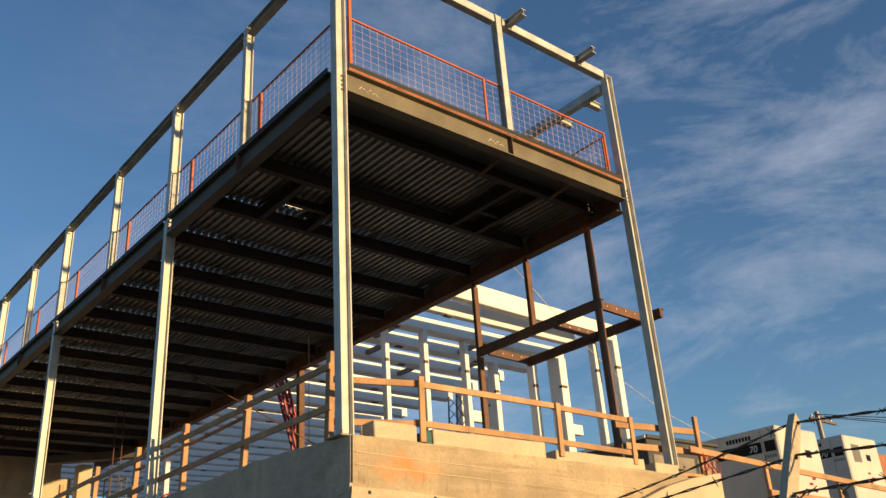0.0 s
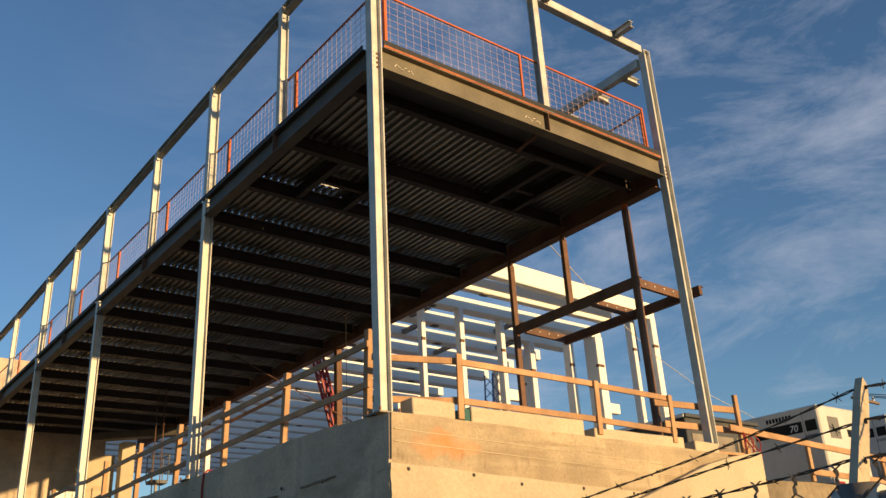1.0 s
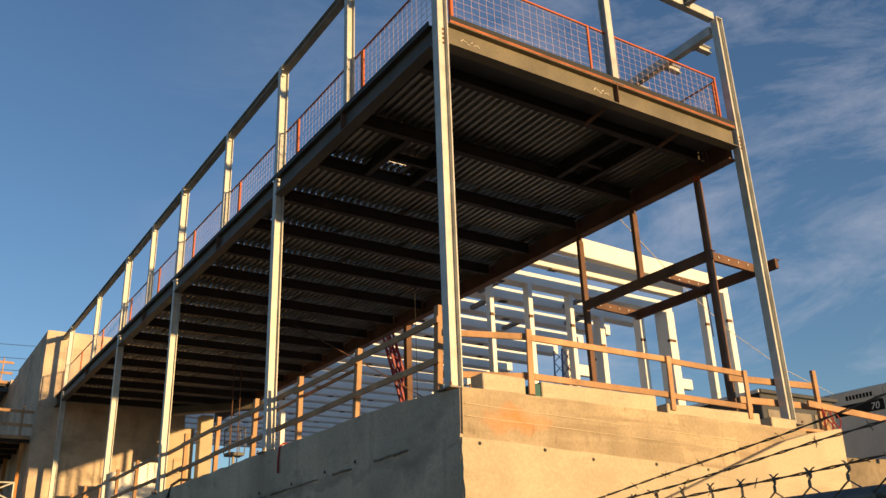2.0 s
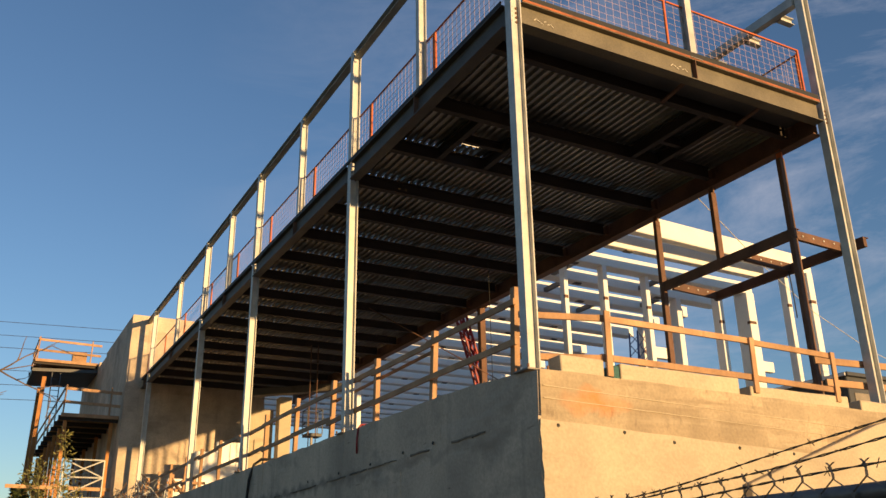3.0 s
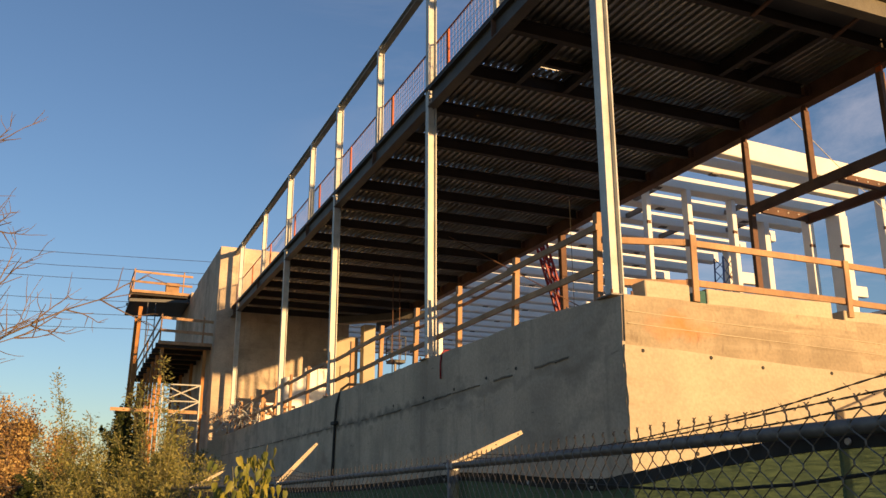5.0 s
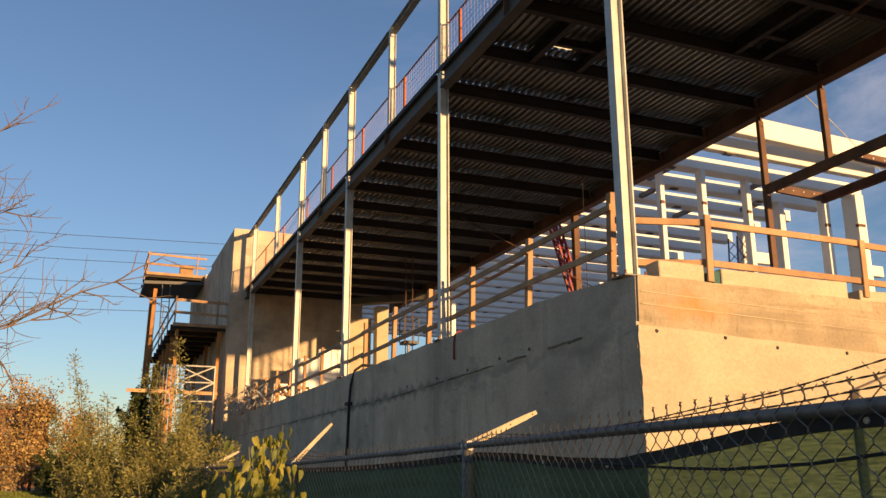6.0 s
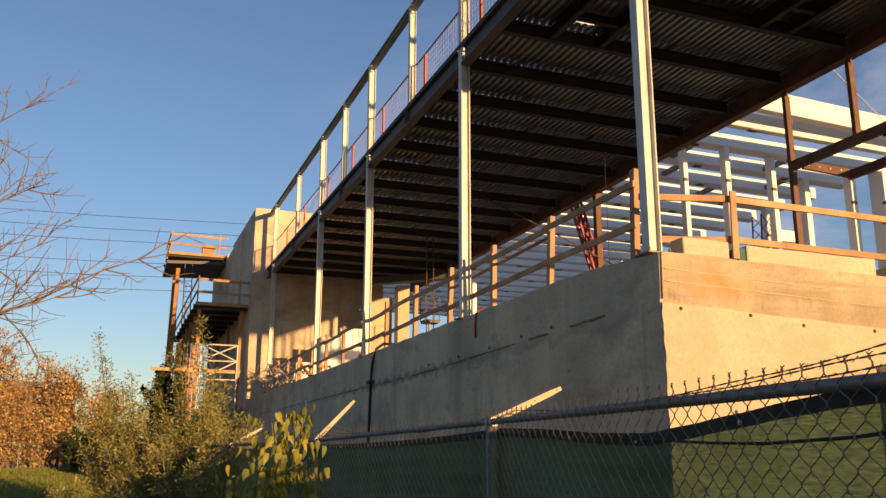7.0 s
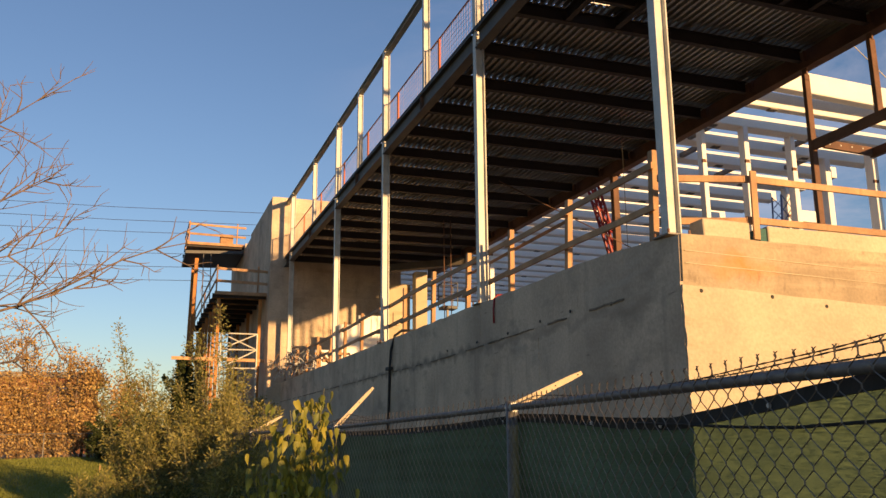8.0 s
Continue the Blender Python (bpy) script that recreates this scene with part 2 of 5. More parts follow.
LEAF_RED = leafy("orange_red_leaf", ((0.50, 0.17, 0.03), (0.58, 0.20, 0.04)))
LEAF_AUTUMN = leafy("autumn_leaf", ((0.25, 0.125, 0.05), (0.64, 0.45, 0.17)))
LEAF_GRASS = leafy("grass_blade", ((0.13, 0.165, 0.025), (0.23, 0.25, 0.05)))
LEAF_DARK = leafy("dark_hedge_leaf", ((0.02, 0.035, 0.01), (0.06, 0.08, 0.02)))


# ---------------------------------------------------------------- building blocks
def box(bm, lo, hi, bevel=0.0):
    g = bmesh.ops.create_cube(bm, size=1)["verts"]
    s = [b - a for a, b in zip(lo, hi)]
    c = [(a + b) / 2 for a, b in zip(lo, hi)]
    for v in g:
        v.co = Vector([c[i] + v.co[i] * s[i] for i in range(3)])
    if bevel:
        e = list({e for v in g for e in v.link_edges})
        bmesh.ops.bevel(bm, geom=e, offset=bevel, segments=1, affect="EDGES")
    return bm


def bar(bm, a, b, w, h, up=(0, 0, 1), bevel=0.0):
    """A straight bar of section w x h from a to b."""
    a, b = Vector(a), Vector(b)
    d = (b - a).normalized()
    s = d.cross(Vector(up))
    s = (s if s.length > 1e-4 else d.cross(Vector((0, 1, 0)))).normalized()
    u = s.cross(d)
    m = Matrix((s, d, u)).transposed().to_4x4()
    m.translation = (a + b) / 2
    t = bmesh.new()
    box(t, (-w / 2, -(b - a).length / 2, -h / 2), (w / 2, (b - a).length / 2, h / 2), bevel)
    t.transform(m)
    me = bpy.data.meshes.new("t")
    t.to_mesh(me)
    t.free()
    bm.from_mesh(me)
    bpy.data.meshes.remove(me)
    return bm


def tube(bm, pts, r, n=6, caps=True):
    """A round bar along points; r is one radius or one for each point."""
    pts = [Vector(p) for p in pts]
    rs = r if hasattr(r, "__len__") else [r] * len(pts)
    rings = []
    s = None
    for i, p in enumerate(pts):
        d = (pts[min(i + 1, len(pts) - 1)] - pts[max(i - 1, 0)]).normalized()
        if s is None:
            s = d.cross(Vector((0.31, 0.17, 0.93)))
            s = s if s.length > 0.05 else d.cross(Vector((1, 0, 0)))
        s = (s - d * s.dot(d)).normalized()
        u = d.cross(s)
        rings.append([bm.verts.new(p + rs[i] * (math.cos(k * math.tau / n) * s + math.sin(k * math.tau / n) * u)) for k in range(n)])
    for a, b in zip(rings, rings[1:]):
        for k in range(n):
            bm.faces.new((a[k], a[(k + 1) % n], b[(k + 1) % n], b[k]))
    if caps:
        bm.faces.new(rings[0][::-1])
        bm.faces.new(rings[-1])
    return bm


def hshape(bm, a, b, depth, width, tf=0.016, tw=0.011, across=(1, 0, 0)):
    """A rolled H section from a to b: depth runs along across, width square to it."""
    a, b = Vector(a), Vector(b)
    d = (b - a).normalized()
    p = Vector(across)
    p = (p - d * p.dot(d)).normalized()
    s = d.cross(p)
    D, W, k = depth / 2, width / 2, tw / 2
    prof = [(-D, -W), (-D, W), (-D + tf, W), (-D + tf, k), (D - tf, k), (D - tf, W), (D, W), (D, -W), (D - tf, -W), (D - tf, -k), (-D + tf, -k), (-D + tf, -W)]
    rings = [[bm.verts.new(e + p * u + s * v) for u, v in prof] for e in (a, b)]
    n = len(prof)
    faces = [bm.faces.new((rings[0][i], rings[0][(i + 1) % n], rings[1][(i + 1) % n], rings[1][i])) for i in range(n)]
    faces += [bm.faces.new(rings[0][::-1]), bm.faces.new(rings[1])]
    bmesh.ops.recalc_face_normals(bm, faces=faces)
    return bm


PLACE = {}


def link(name, bm, material, smooth=False):
    me = bpy.data.meshes.new(name)
    bm.to_mesh(me)
    bm.free()
    me.materials.append(material)
    if smooth:
        me.shade_smooth()
    return me


def thing(name, loc, label, category, group=""):
    o = new(name)
    o.empty_display_size = 0.2
    o.location = loc
    PLACE[o] = Vector(loc)
    return tagged(o, label, category, group)


def part(name, bm, material, parent, label="", smooth=False):
    """One mesh, built in world coordinates, as a part of a thing or of a part."""
    at = PLACE[parent]
    bm.transform(Matrix.Translation(-at))
    o = new(name, link(name, bm, material, smooth))
    o.parent = parent
    PLACE[o] = at
    return tagged(o, label) if label else o


def single(name, bm, material, label, category="", group="", kind="", smooth=False, at=(0, 0, 0)):
    bm.transform(Matrix.Translation(-Vector(at)))
    o = new(name, link(name, bm, material, smooth))
    o.location = at
    PLACE[o] = Vector(at)
    return tagged(o, label, category, group, kind)


def bolt(bm, p, axis, r=0.016, h=0.016):
    p, a = Vector(p), Vector(axis)
    return tube(bm, (p, p + a * h), r, 6)


# ---------------------------------------------------------------- ground
def ground_height(x, y):
    rise = min(1, max(0, (y - 6) / 28)) * min(1, max(0, (-1.5 - x) / 3))
    return -4.0 + 0.85 * rise * rise * (3 - 2 * rise) + 0.05 * math.sin(x * 0.9) * math.cos(y * 0.7)


def sheet(xs, ys, height):
    bm = bmesh.new()
    g = [[bm.verts.new((x, y, height(x, y))) for x in xs] for y in ys]
    for i in range(len(ys) - 1):
        for j in range(len(xs) - 1):
            bm.faces.new((g[i][j], g[i][j + 1], g[i + 1][j + 1], g[i + 1][j]))
    return bm


xs = [-2500, -800, -250, -100, -60] + [-40 + 2 * i for i in range(41)] + [60, 100, 250, 800, 2500]
ys = [-2500, -800, -250, -100, -60] + [-40 + 2 * i for i in range(51)] + [80, 100, 250, 800, 2500]
single("ground", sheet(xs, ys, ground_height), SOIL, "brown soil and gravel reaching to the horizon", "ground", kind="structure", smooth=True)
single("lawn", sheet([-60 + 1.5 * i for i in range(39)], [3 + 1.5 * i for i in range(24)], lambda x, y: ground_height(x, y) + 0.03 + 0.02 * math.sin(3.1 * x + 2 * y)),
       GRASS, "short mown grass rising to the trees", "grass", kind="structure", smooth=True)
bm = bmesh.new()
pr = [(7.3, -0.45), (60, 0.6), (60, -4.2), (7.3, -4.2)]
fr = [[bm.verts.new((x, y, z)) for x, z in pr] for y in (0.4, 70)]
bm.faces.new(fr[0])
bm.faces.new(fr[1][::-1])
for i in range(4):
    bm.faces.new((fr[0][i], fr[1][i], fr[1][(i + 1) % 4], fr[0][(i + 1) % 4]))
bmesh.ops.recalc_face_normals(bm, faces=bm.faces)
single("yard_ground", bm, SOIL, "raised gravel yard of the building site", "ground", kind="structure")

# ---------------------------------------------------------------- podium: concrete walls with a slab on top
LEN = 28.9


def slab_wall(name, lo, hi, material, label, rough=0.01, top=None, foot=None, fine=0.22):
    """A cast wall with uneven arrises."""
    bm = bmesh.new()
    box(bm, lo, hi)
    cuts = [max(2, int((hi[i] - lo[i]) / (fine if i == 2 else 0.22))) for i in range(3)]
    for ax in range(3):
        for k in range(1, cuts[ax]):
            p = Vector((0, 0, 0))
            p[ax] = lo[ax] + (hi[ax] - lo[ax]) * k / cuts[ax]
            nn = Vector((0, 0, 0))
            nn[ax] = 1
            if hi[ax] - lo[ax] > 0.8:
                bmesh.ops.bisect_plane(bm, geom=bm.verts[:] + bm.edges[:] + bm.faces[:], plane_co=p, plane_no=nn)
    for v in bm.verts:
        u = (v.co.z - lo[2]) / (hi[2] - lo[2])
        v.co.z += u * (top(v.co) if top else 0) + (1 - u) * (foot(v.co) if foot else 0)
        edge = sum(min(abs(v.co[i] - lo[i]), abs(v.co[i] - hi[i])) < 0.02 for i in range(3))
        if edge > 1 and fine < 0.2 and abs(v.co.x - lo[0]) < 0.02 and abs(v.co.y - lo[1]) < 0.02:
            v.co += Vector((0.008 * abs(noise.noise(v.co * 13)), 0.035 * abs(noise.noise(v.co * 17 + Vector((5, 0, 0)))), 0))
        if edge > 1:
            v.co += Vector(noise.noise_vector(v.co * 5.7)) * rough * 1.2
        v.co += Vector(noise.noise_vector(v.co * 2.3)) * rough + Vector(noise.noise_vector(v.co * 9.1)) * rough * 0.6
    return single(name, bm, material, label, "wall", kind="structure")


wall_west = slab_wall("wall_west", (-0.13, -0.32, -4.4), (0.18, LEN, -0.67), CONC, "long grey cast concrete podium wall with form marks",
                      top=lambda p: -0.02 * min(8, max(0, p.y)))
wall_west_top = slab_wall("wall_west_upper", (-0.10, -0.29, -0.665), (0.18, LEN, 0.0), CONC, "upper lift of the grey concrete podium wall",
                          top=lambda p: -0.11 * max(0, 1 - (p.y + 0.3) / 1.7), rough=0.014, foot=lambda p: -0.02 * min(8, max(0, p.y)))
wall_south = slab_wall("wall_south", (-0.125, -0.36, -4.4), (6.6, 0.18, -0.715), CONC_END, "sunlit tan concrete end wall with tie holes",
                       top=lambda p: -0.042 * max(0, p.x), fine=0.06)
wall_south_top = slab_wall("wall_south_upper", (-0.09, -0.33, -0.71), (6.6, 0.18, -0.10), CONC_TOP, "upper lift of the tan concrete end wall with a rust stain",
                           fine=0.05, rough=0.014, top=lambda p: -0.014 * max(0, p.x), foot=lambda p: -0.042 * max(0, p.x))
bm = bmesh.new()
box(bm, (0.18, 0.18, -0.35), (7.3, LEN, -0.05))
single("floor", bm, CONC, "grey concrete podium slab", "floor", kind="structure")
# unseen slab under the white columns, kept pale to brighten the roof beams from below
bm = bmesh.new()
box(bm, (7.31, 7.4, -0.35), (18.0, 42.0, -0.05), 0.01)
single("floor_east", bm, SLAB, "unseen concrete slab under the white roof frame, pale to bounce light upward", "floor", kind="structure")

# form tie holes and seams
disc = bmesh.new()
tube(disc, ((0, 0, 0), (0, -0.012, 0)), (0.026, 0.02), 10)
disc_me = link("tie_hole", disc, RUBBER)
for x, z in ((0.12, -0.775), (1.12, -0.80), (1.92, -0.88), (3.07, -0.89), (4.1, -0.92), (0.8, -1.95), (2.0, -1.95)):
    o = new("tie_hole", disc_me)
    o.parent, o.location = wall_south, (x, -0.358, z)
for y, z in ((1.23, -0.70), (2.37, -0.64), (3.36, -0.66), (4.6, -0.7), (6.0, -0.7), (7.6, -0.7), (1.2, -1.9), (2.4, -1.9), (4.6, -1.9)):
    o = new("tie_hole", disc_me)
    o.parent, o.location, o.rotation_euler = wall_west, (-0.129, y, z), (0, 0, radians(-90))
for y in (3.46, 8.4, 13.3, 18.2, 23.1):
    bm = bmesh.new()
    box(bm, (-0.136, y - 0.012, -4.3), (-0.12, y + 0.012, -0.9), 0.003)
    part("form_seam", bm, CONC, wall_west)
for y in (0.95, 2.2, 5.9, 10.7):
    bm = bmesh.new()
    box(bm, (-0.106, y - 0.008, -0.6), (-0.09, y + 0.008, -0.01), 0.003)
    part("form_seam", bm, CONC, wall_west_top)

# stained joint between the two lifts of the long wall, broken into runs
rnd = random.Random(17)
y = 0.9
while y < LEN - 1:
    n = rnd.uniform(0.25, 1.5)
    z = -0.668 - 0.02 * min(8, y)
    h = rnd.uniform(0.010, 0.030)
    bm = bmesh.new()
    bar(bm, (-0.131, y, z - 0.004), (-0.131, y + n, -0.672 - 0.02 * min(8, y + n)), 0.03, h)
    for k in range(1, int(n / 0.12)):
        bmesh.ops.bisect_plane(bm, geom=bm.verts[:] + bm.edges[:] + bm.faces[:], plane_co=(0, y + 0.12 * k, 0), plane_no=(0, 1, 0))
    for v in bm.verts:
        v.co.z += 0.012 * noise.noise(v.co * 6) + 0.006 * noise.noise(v.co * 23)
    part("lift_joint", bm, JOINT, wall_west)
    y += n + rnd.uniform(0.05, 0.7)
for z in (-0.30, -0.45):
    bm = bmesh.new()
    bar(bm, (-0.05, -0.333, z), (6.4, -0.333, z - 0.21), 0.010, 0.009)
    part("form_line", bm, CONC_END, wall_south_top, "pale cement line between form boards")
bm = bmesh.new()
box(bm, (1.09, -0.28, -0.115), (1.19, -0.06, 0.06), 0.006)
single("form_block", bm, TEAL, "small dark teal form block between two curbs", "block", at=(1.09, -0.28, -0.115))

# curb blocks on the end wall, with gaps between them
for x0, x1, h in ((0.26, 0.93, 0.115), (1.20, 3.29, 0.085), (3.51, 5.55, 0.0), (5.82, 6.45, -0.03)):
    bm = bmesh.new()
    box(bm, (x0, -0.30, -0.24), (x1, -0.02, h), 0.012)
    for k in range(1, max(3, int((x1 - x0) / 0.25))):
        bmesh.ops.bisect_plane(bm, geom=bm.verts[:] + bm.edges[:] + bm.faces[:], plane_co=(x0 + k * 0.25, 0, 0), plane_no=(1, 0, 0))
    for v in bm.verts:
        v.co += Vector(noise.noise_vector(v.co * 3)) * 0.012
    single("curb_block", bm, CONC_END, "low tan concrete curb block on the end wall", "curb", "curb blocks", at=(x0, 0, 0))

# sloping wing wall before the end wall
bm = bmesh.new()
pr = [(3.05, -1.36), (5.85, -0.42), (6.5, -0.27), (7.34, -0.14), (7.30, -1.1), (7.3, -4.3), (3.05, -4.3)]
fr = [[bm.verts.new((x, y, z)) for x, z in pr] for y in (-0.50, -0.365)]
bm.faces.new(fr[0])
bm.faces.new(fr[1][::-1])
for i in range(len(pr)):
    bm.faces.new((fr[0][i], fr[0][(i + 1) % len(pr)], fr[1][(i + 1) % len(pr)], fr[1][i]))
bmesh.ops.recalc_face_normals(bm, faces=bm.faces)
bmesh.ops.bevel(bm, geom=bm.edges[:], offset=0.012, segments=1, affect="EDGES")
single("wing_wall", bm, CONC_END, "tan concrete wing wall with a sloping top", "wall", kind="structure")

# ---------------------------------------------------------------- far block of cast concrete
wall_far = slab_wall("wall_north", (-0.7, LEN, -4.2), (5.3, LEN + 0.35, 8.25), CONC, "tall cast concrete wall across the end of the deck", rough=0.01)
bm = bmesh.new()
pr = [(LEN + 0.35, -4.2), (LEN + 0.35, 8.25), (36.5, 8.25), (36.5, 8.05), (39.0, 8.05), (39.0, 8.3), (46, 8.3), (46, -4.2)]
fr = [[bm.verts.new((x, y, z)) for y, z in pr] for x in (-0.7, -0.35)]
bm.faces.new(fr[0])
bm.faces.new(fr[1][::-1])
for i in range(len(pr)):
    bm.faces.new((fr[0][i], fr[0][(i + 1) % len(pr)], fr[1][(i + 1) % len(pr)], fr[1][i]))
bmesh.ops.recalc_face_normals(bm, faces=bm.faces)
single("wall_far_west", bm, CONC, "shaded tall concrete side wall with a stepped top", "wall", kind="structure")
bm = bmesh.new()
box(bm, (4.97, 25.6, -0.05), (5.48, 26.1, 4.55), 0.015)
single("concrete_pier", bm, CONC_END, "tan concrete pier on the podium slab under the deck", "pier", at=(4.97, 25.6, -0.05))
bm = bmesh.new()
box(bm, (3.75, 26.35, -0.05), (4.95, 26.7, 4.1), 0.015)
# raised blocks put the wall's patchy sunlight into its shape
for k in range(3):
    box(bm, (3.8 + 0.38 * k, 26.27, 3.2 - 0.9 * k), (4.1 + 0.38 * k, 26.345, 3.75 - 0.9 * k), 0.01)
single("low_concrete_wall", bm, CONC_END, "tan concrete wall on the podium slab with raised blocks for patches of sunlight", "wall", at=(3.75, 26.35, -0.05))

# coloured dark to put the beam's shade in, since sun reaches it here
bm = bmesh.new()
bar(bm, (3.9, 26.2, 4.72), (7.05, 23.4, 4.72), 0.4, 0.3, bevel=0.02)
single("grey_beam", bm, PRIMER_SHADE, "steel beam resting on a pier beneath the deck, coloured dark for its shade", "beam", at=(3.9, 25.55, 4.3))

# ---------------------------------------------------------------- raised steel deck
DX = 6.67
CX = 0.025
COLS = [0.0, 6.04, 12.8, 18.7, 27.6]
POSTS = [2.94, 9.28, 15.68, 22.75]


def column(x, y, z0, z1, label, group, size=0.18, material=GALV):
    t = thing("steel_column", (x, y, z0), label, "column", group)
    bm = bmesh.new()
    hshape(bm, (x, y, z0 + 0.02), (x, y, z1), size, size * 0.86, 0.017, 0.012)
    part("shaft", bm, material, t)
    bm = bmesh.new()
    box(bm, (x - 0.17, y - 0.17, z0), (x + 0.17, y + 0.17, z0 + 0.022), 0.004)
    part("base_plate", bm, PLATE, t, "rust-stained base plate")
    for sx in (-1, 1):
        for sy in (-1, 1):
            bm = bmesh.new()
            bolt(bm, (x + sx * 0.145, y + sy * 0.145, z0 + 0.02), (0, 0, 1), 0.017, 0.05)
            part("anchor_bolt", bm, RUST, t)
    if z1 > 6:
        bm = bmesh.new()
        box(bm, (x - 0.092, y - 0.08, z1), (x + 0.092, y + 0.08, z1 + 0.014))
        part("cap_plate", bm, GALV, t)
    return t


for k, y in enumerate(COLS):
    c = column(CX, y, -0.075 if k == 0 else 0, 8.12, "galvanised H-section steel column standing on the podium wall", "deck columns")
    for j in range(4):
        for dx in (-0.045, 0.045):
            bm = bmesh.new()
            bolt(bm, (CX + dx, y - 0.006, 5.12 + 0.08 * j), (0, -1, 0), 0.02, 0.016)
            part("bolt", bm, RUST, c)
cb = column(DX + 0.02, 0, -0.06, 8.02, "galvanised H-section steel column at the deck's outer corner", "deck columns")
for j in range(4):
    for dx in (-0.045, 0.045):
        bm = bmesh.new()
        bolt(bm, (DX + 0.02 + dx, -0.006, 5.12 + 0.08 * j), (0, -1, 0), 0.02, 0.016)
        part("bolt", bm, RUST, cb)


def post(x, y, z0, z1, group, across=(1, 0, 0)):
    t = thing("steel_post", (x, y, z0), "galvanised steel post standing on the deck's edge beam", "post", group)
    bm = bmesh.new()
    hshape(bm, (x, y, z0), (x, y, z1), 0.15, 0.13, 0.014, 0.01, across)
    part("shaft", bm, GALV, t)
    bm = bmesh.new()
    box(bm, (x - 0.13, y - 0.12, z0), (x + 0.13, y + 0.12, z0 + 0.016))
    part("base_plate", bm, PLATE, t)
    bm = bmesh.new()
    box(bm, (x - 0.08, y - 0.08, z1), (x + 0.08, y + 0.08, z1 + 0.012))
    part("cap_plate", bm, GALV, t)


for y in POSTS:
    post(0.015, y, 5.47, 8.10, "deck posts")
post(3.55, 0, 5.47, 8.10, "deck posts", (0, 1, 0))


def beam(name, a, b, depth, width, material, label, group="", tf=0.018, tw=0.012):
    t = thing(name, a, label, "beam", group)
    bm = bmesh.new()
    hshape(bm, a, b, depth, width, tf, tw, across=(0, 0, 1))
    part("section", bm, material, t)
    return t


def stiffen(t, p, w, h, along):
    """A stiffener plate on a beam's side."""
    bm = bmesh.new()
    s = (0.007, w, h) if along == "x" else (w, 0.007, h)
    box(bm, [c - v for c, v in zip(p, s)], [c + v for c, v in zip(p, s)])
    part("stiffener", bm, RUST, t)


E_TOP, E_BOT = 5.46, 5.07
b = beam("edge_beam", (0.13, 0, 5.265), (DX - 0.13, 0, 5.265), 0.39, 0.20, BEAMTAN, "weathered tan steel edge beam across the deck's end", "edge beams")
stiffen(b, (3.53, -0.055, 5.265), 0.045, 0.178, "x")
for x0 in (0.38, 3.05):
    for k in range(6):
        bm = bmesh.new()
        bar(bm, (x0 + 0.06 * k, -0.012, 5.25 + 0.03 * (k % 2)), (x0 + 0.06 * k + 0.05, -0.012, 5.30 - 0.035 * (k % 3)), 0.008, 0.010)
        part("chalk_mark", bm, CHALK, b)
stops = COLS + [LEN]
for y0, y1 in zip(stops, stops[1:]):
    b = beam("edge_beam", (0, y0 + 0.12, 5.265), (0, y1 - (0.12 if y1 < LEN else 0), 5.265), 0.39, 0.20, PRIMER_SHADE,
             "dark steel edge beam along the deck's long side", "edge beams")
    stiffen(b, (-0.055, (y0 + y1) / 2, 5.265), 0.045, 0.178, "y")
girder = beam("girder", (DX - 0.06, 0.12, 5.19), (DX - 0.06, LEN, 5.19), 0.54, 0.22, RUST, "rust-brown steel girder along the deck's far side", "girders")
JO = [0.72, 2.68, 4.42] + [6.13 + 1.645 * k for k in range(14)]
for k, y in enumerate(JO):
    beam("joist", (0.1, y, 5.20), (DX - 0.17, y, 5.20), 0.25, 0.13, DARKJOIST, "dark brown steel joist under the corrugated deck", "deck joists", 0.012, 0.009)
for y in JO:
    bm = bmesh.new()
    box(bm, (DX - 0.165, y - 0.09, 5.08), (DX - 0.07, y - 0.075, 5.30))
    box(bm, (DX - 0.08, y - 0.16, 5.08), (DX - 0.067, y - 0.075, 5.30))
    part("clip_angle", bm, RUST, girder)
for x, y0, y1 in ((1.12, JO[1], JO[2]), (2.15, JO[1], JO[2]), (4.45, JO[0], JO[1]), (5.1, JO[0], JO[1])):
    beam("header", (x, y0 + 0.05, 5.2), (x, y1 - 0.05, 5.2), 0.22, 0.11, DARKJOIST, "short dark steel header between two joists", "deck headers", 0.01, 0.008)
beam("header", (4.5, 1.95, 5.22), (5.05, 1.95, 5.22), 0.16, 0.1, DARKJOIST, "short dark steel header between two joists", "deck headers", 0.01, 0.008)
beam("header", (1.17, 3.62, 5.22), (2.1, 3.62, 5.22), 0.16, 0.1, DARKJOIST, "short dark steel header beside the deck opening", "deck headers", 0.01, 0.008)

# dark sheet added to put shade into the bay behind the edge beam
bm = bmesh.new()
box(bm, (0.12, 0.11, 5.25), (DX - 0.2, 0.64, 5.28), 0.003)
single("bay_closure", bm, DARKBOX, "dark sheet added to shade the bay behind the edge beam", "plywood", at=(0.12, 0.11, 5.25))
for x in (3.45, 5.2):
    bm = bmesh.new()
    bar(bm, (x, 0.03, 5.13), (x, 0.68, 5.04), 0.07, 0.03)
    single("kicker", bm, RUST, "short rusty kicker strut between edge beam and joist", "strut", "kickers", at=(x, 0.03, 5.1))

# corrugated deck sheets of six flutes each: flutes run along the deck; open slots beside the joists and one square opening
PITCH, ZL, ZH = 0.152, 5.335, 5.39
deck = thing("corrugated_deck", (0.06, 0.02, ZL), "corrugated galvanised steel deck sheets on the joists", "deck")


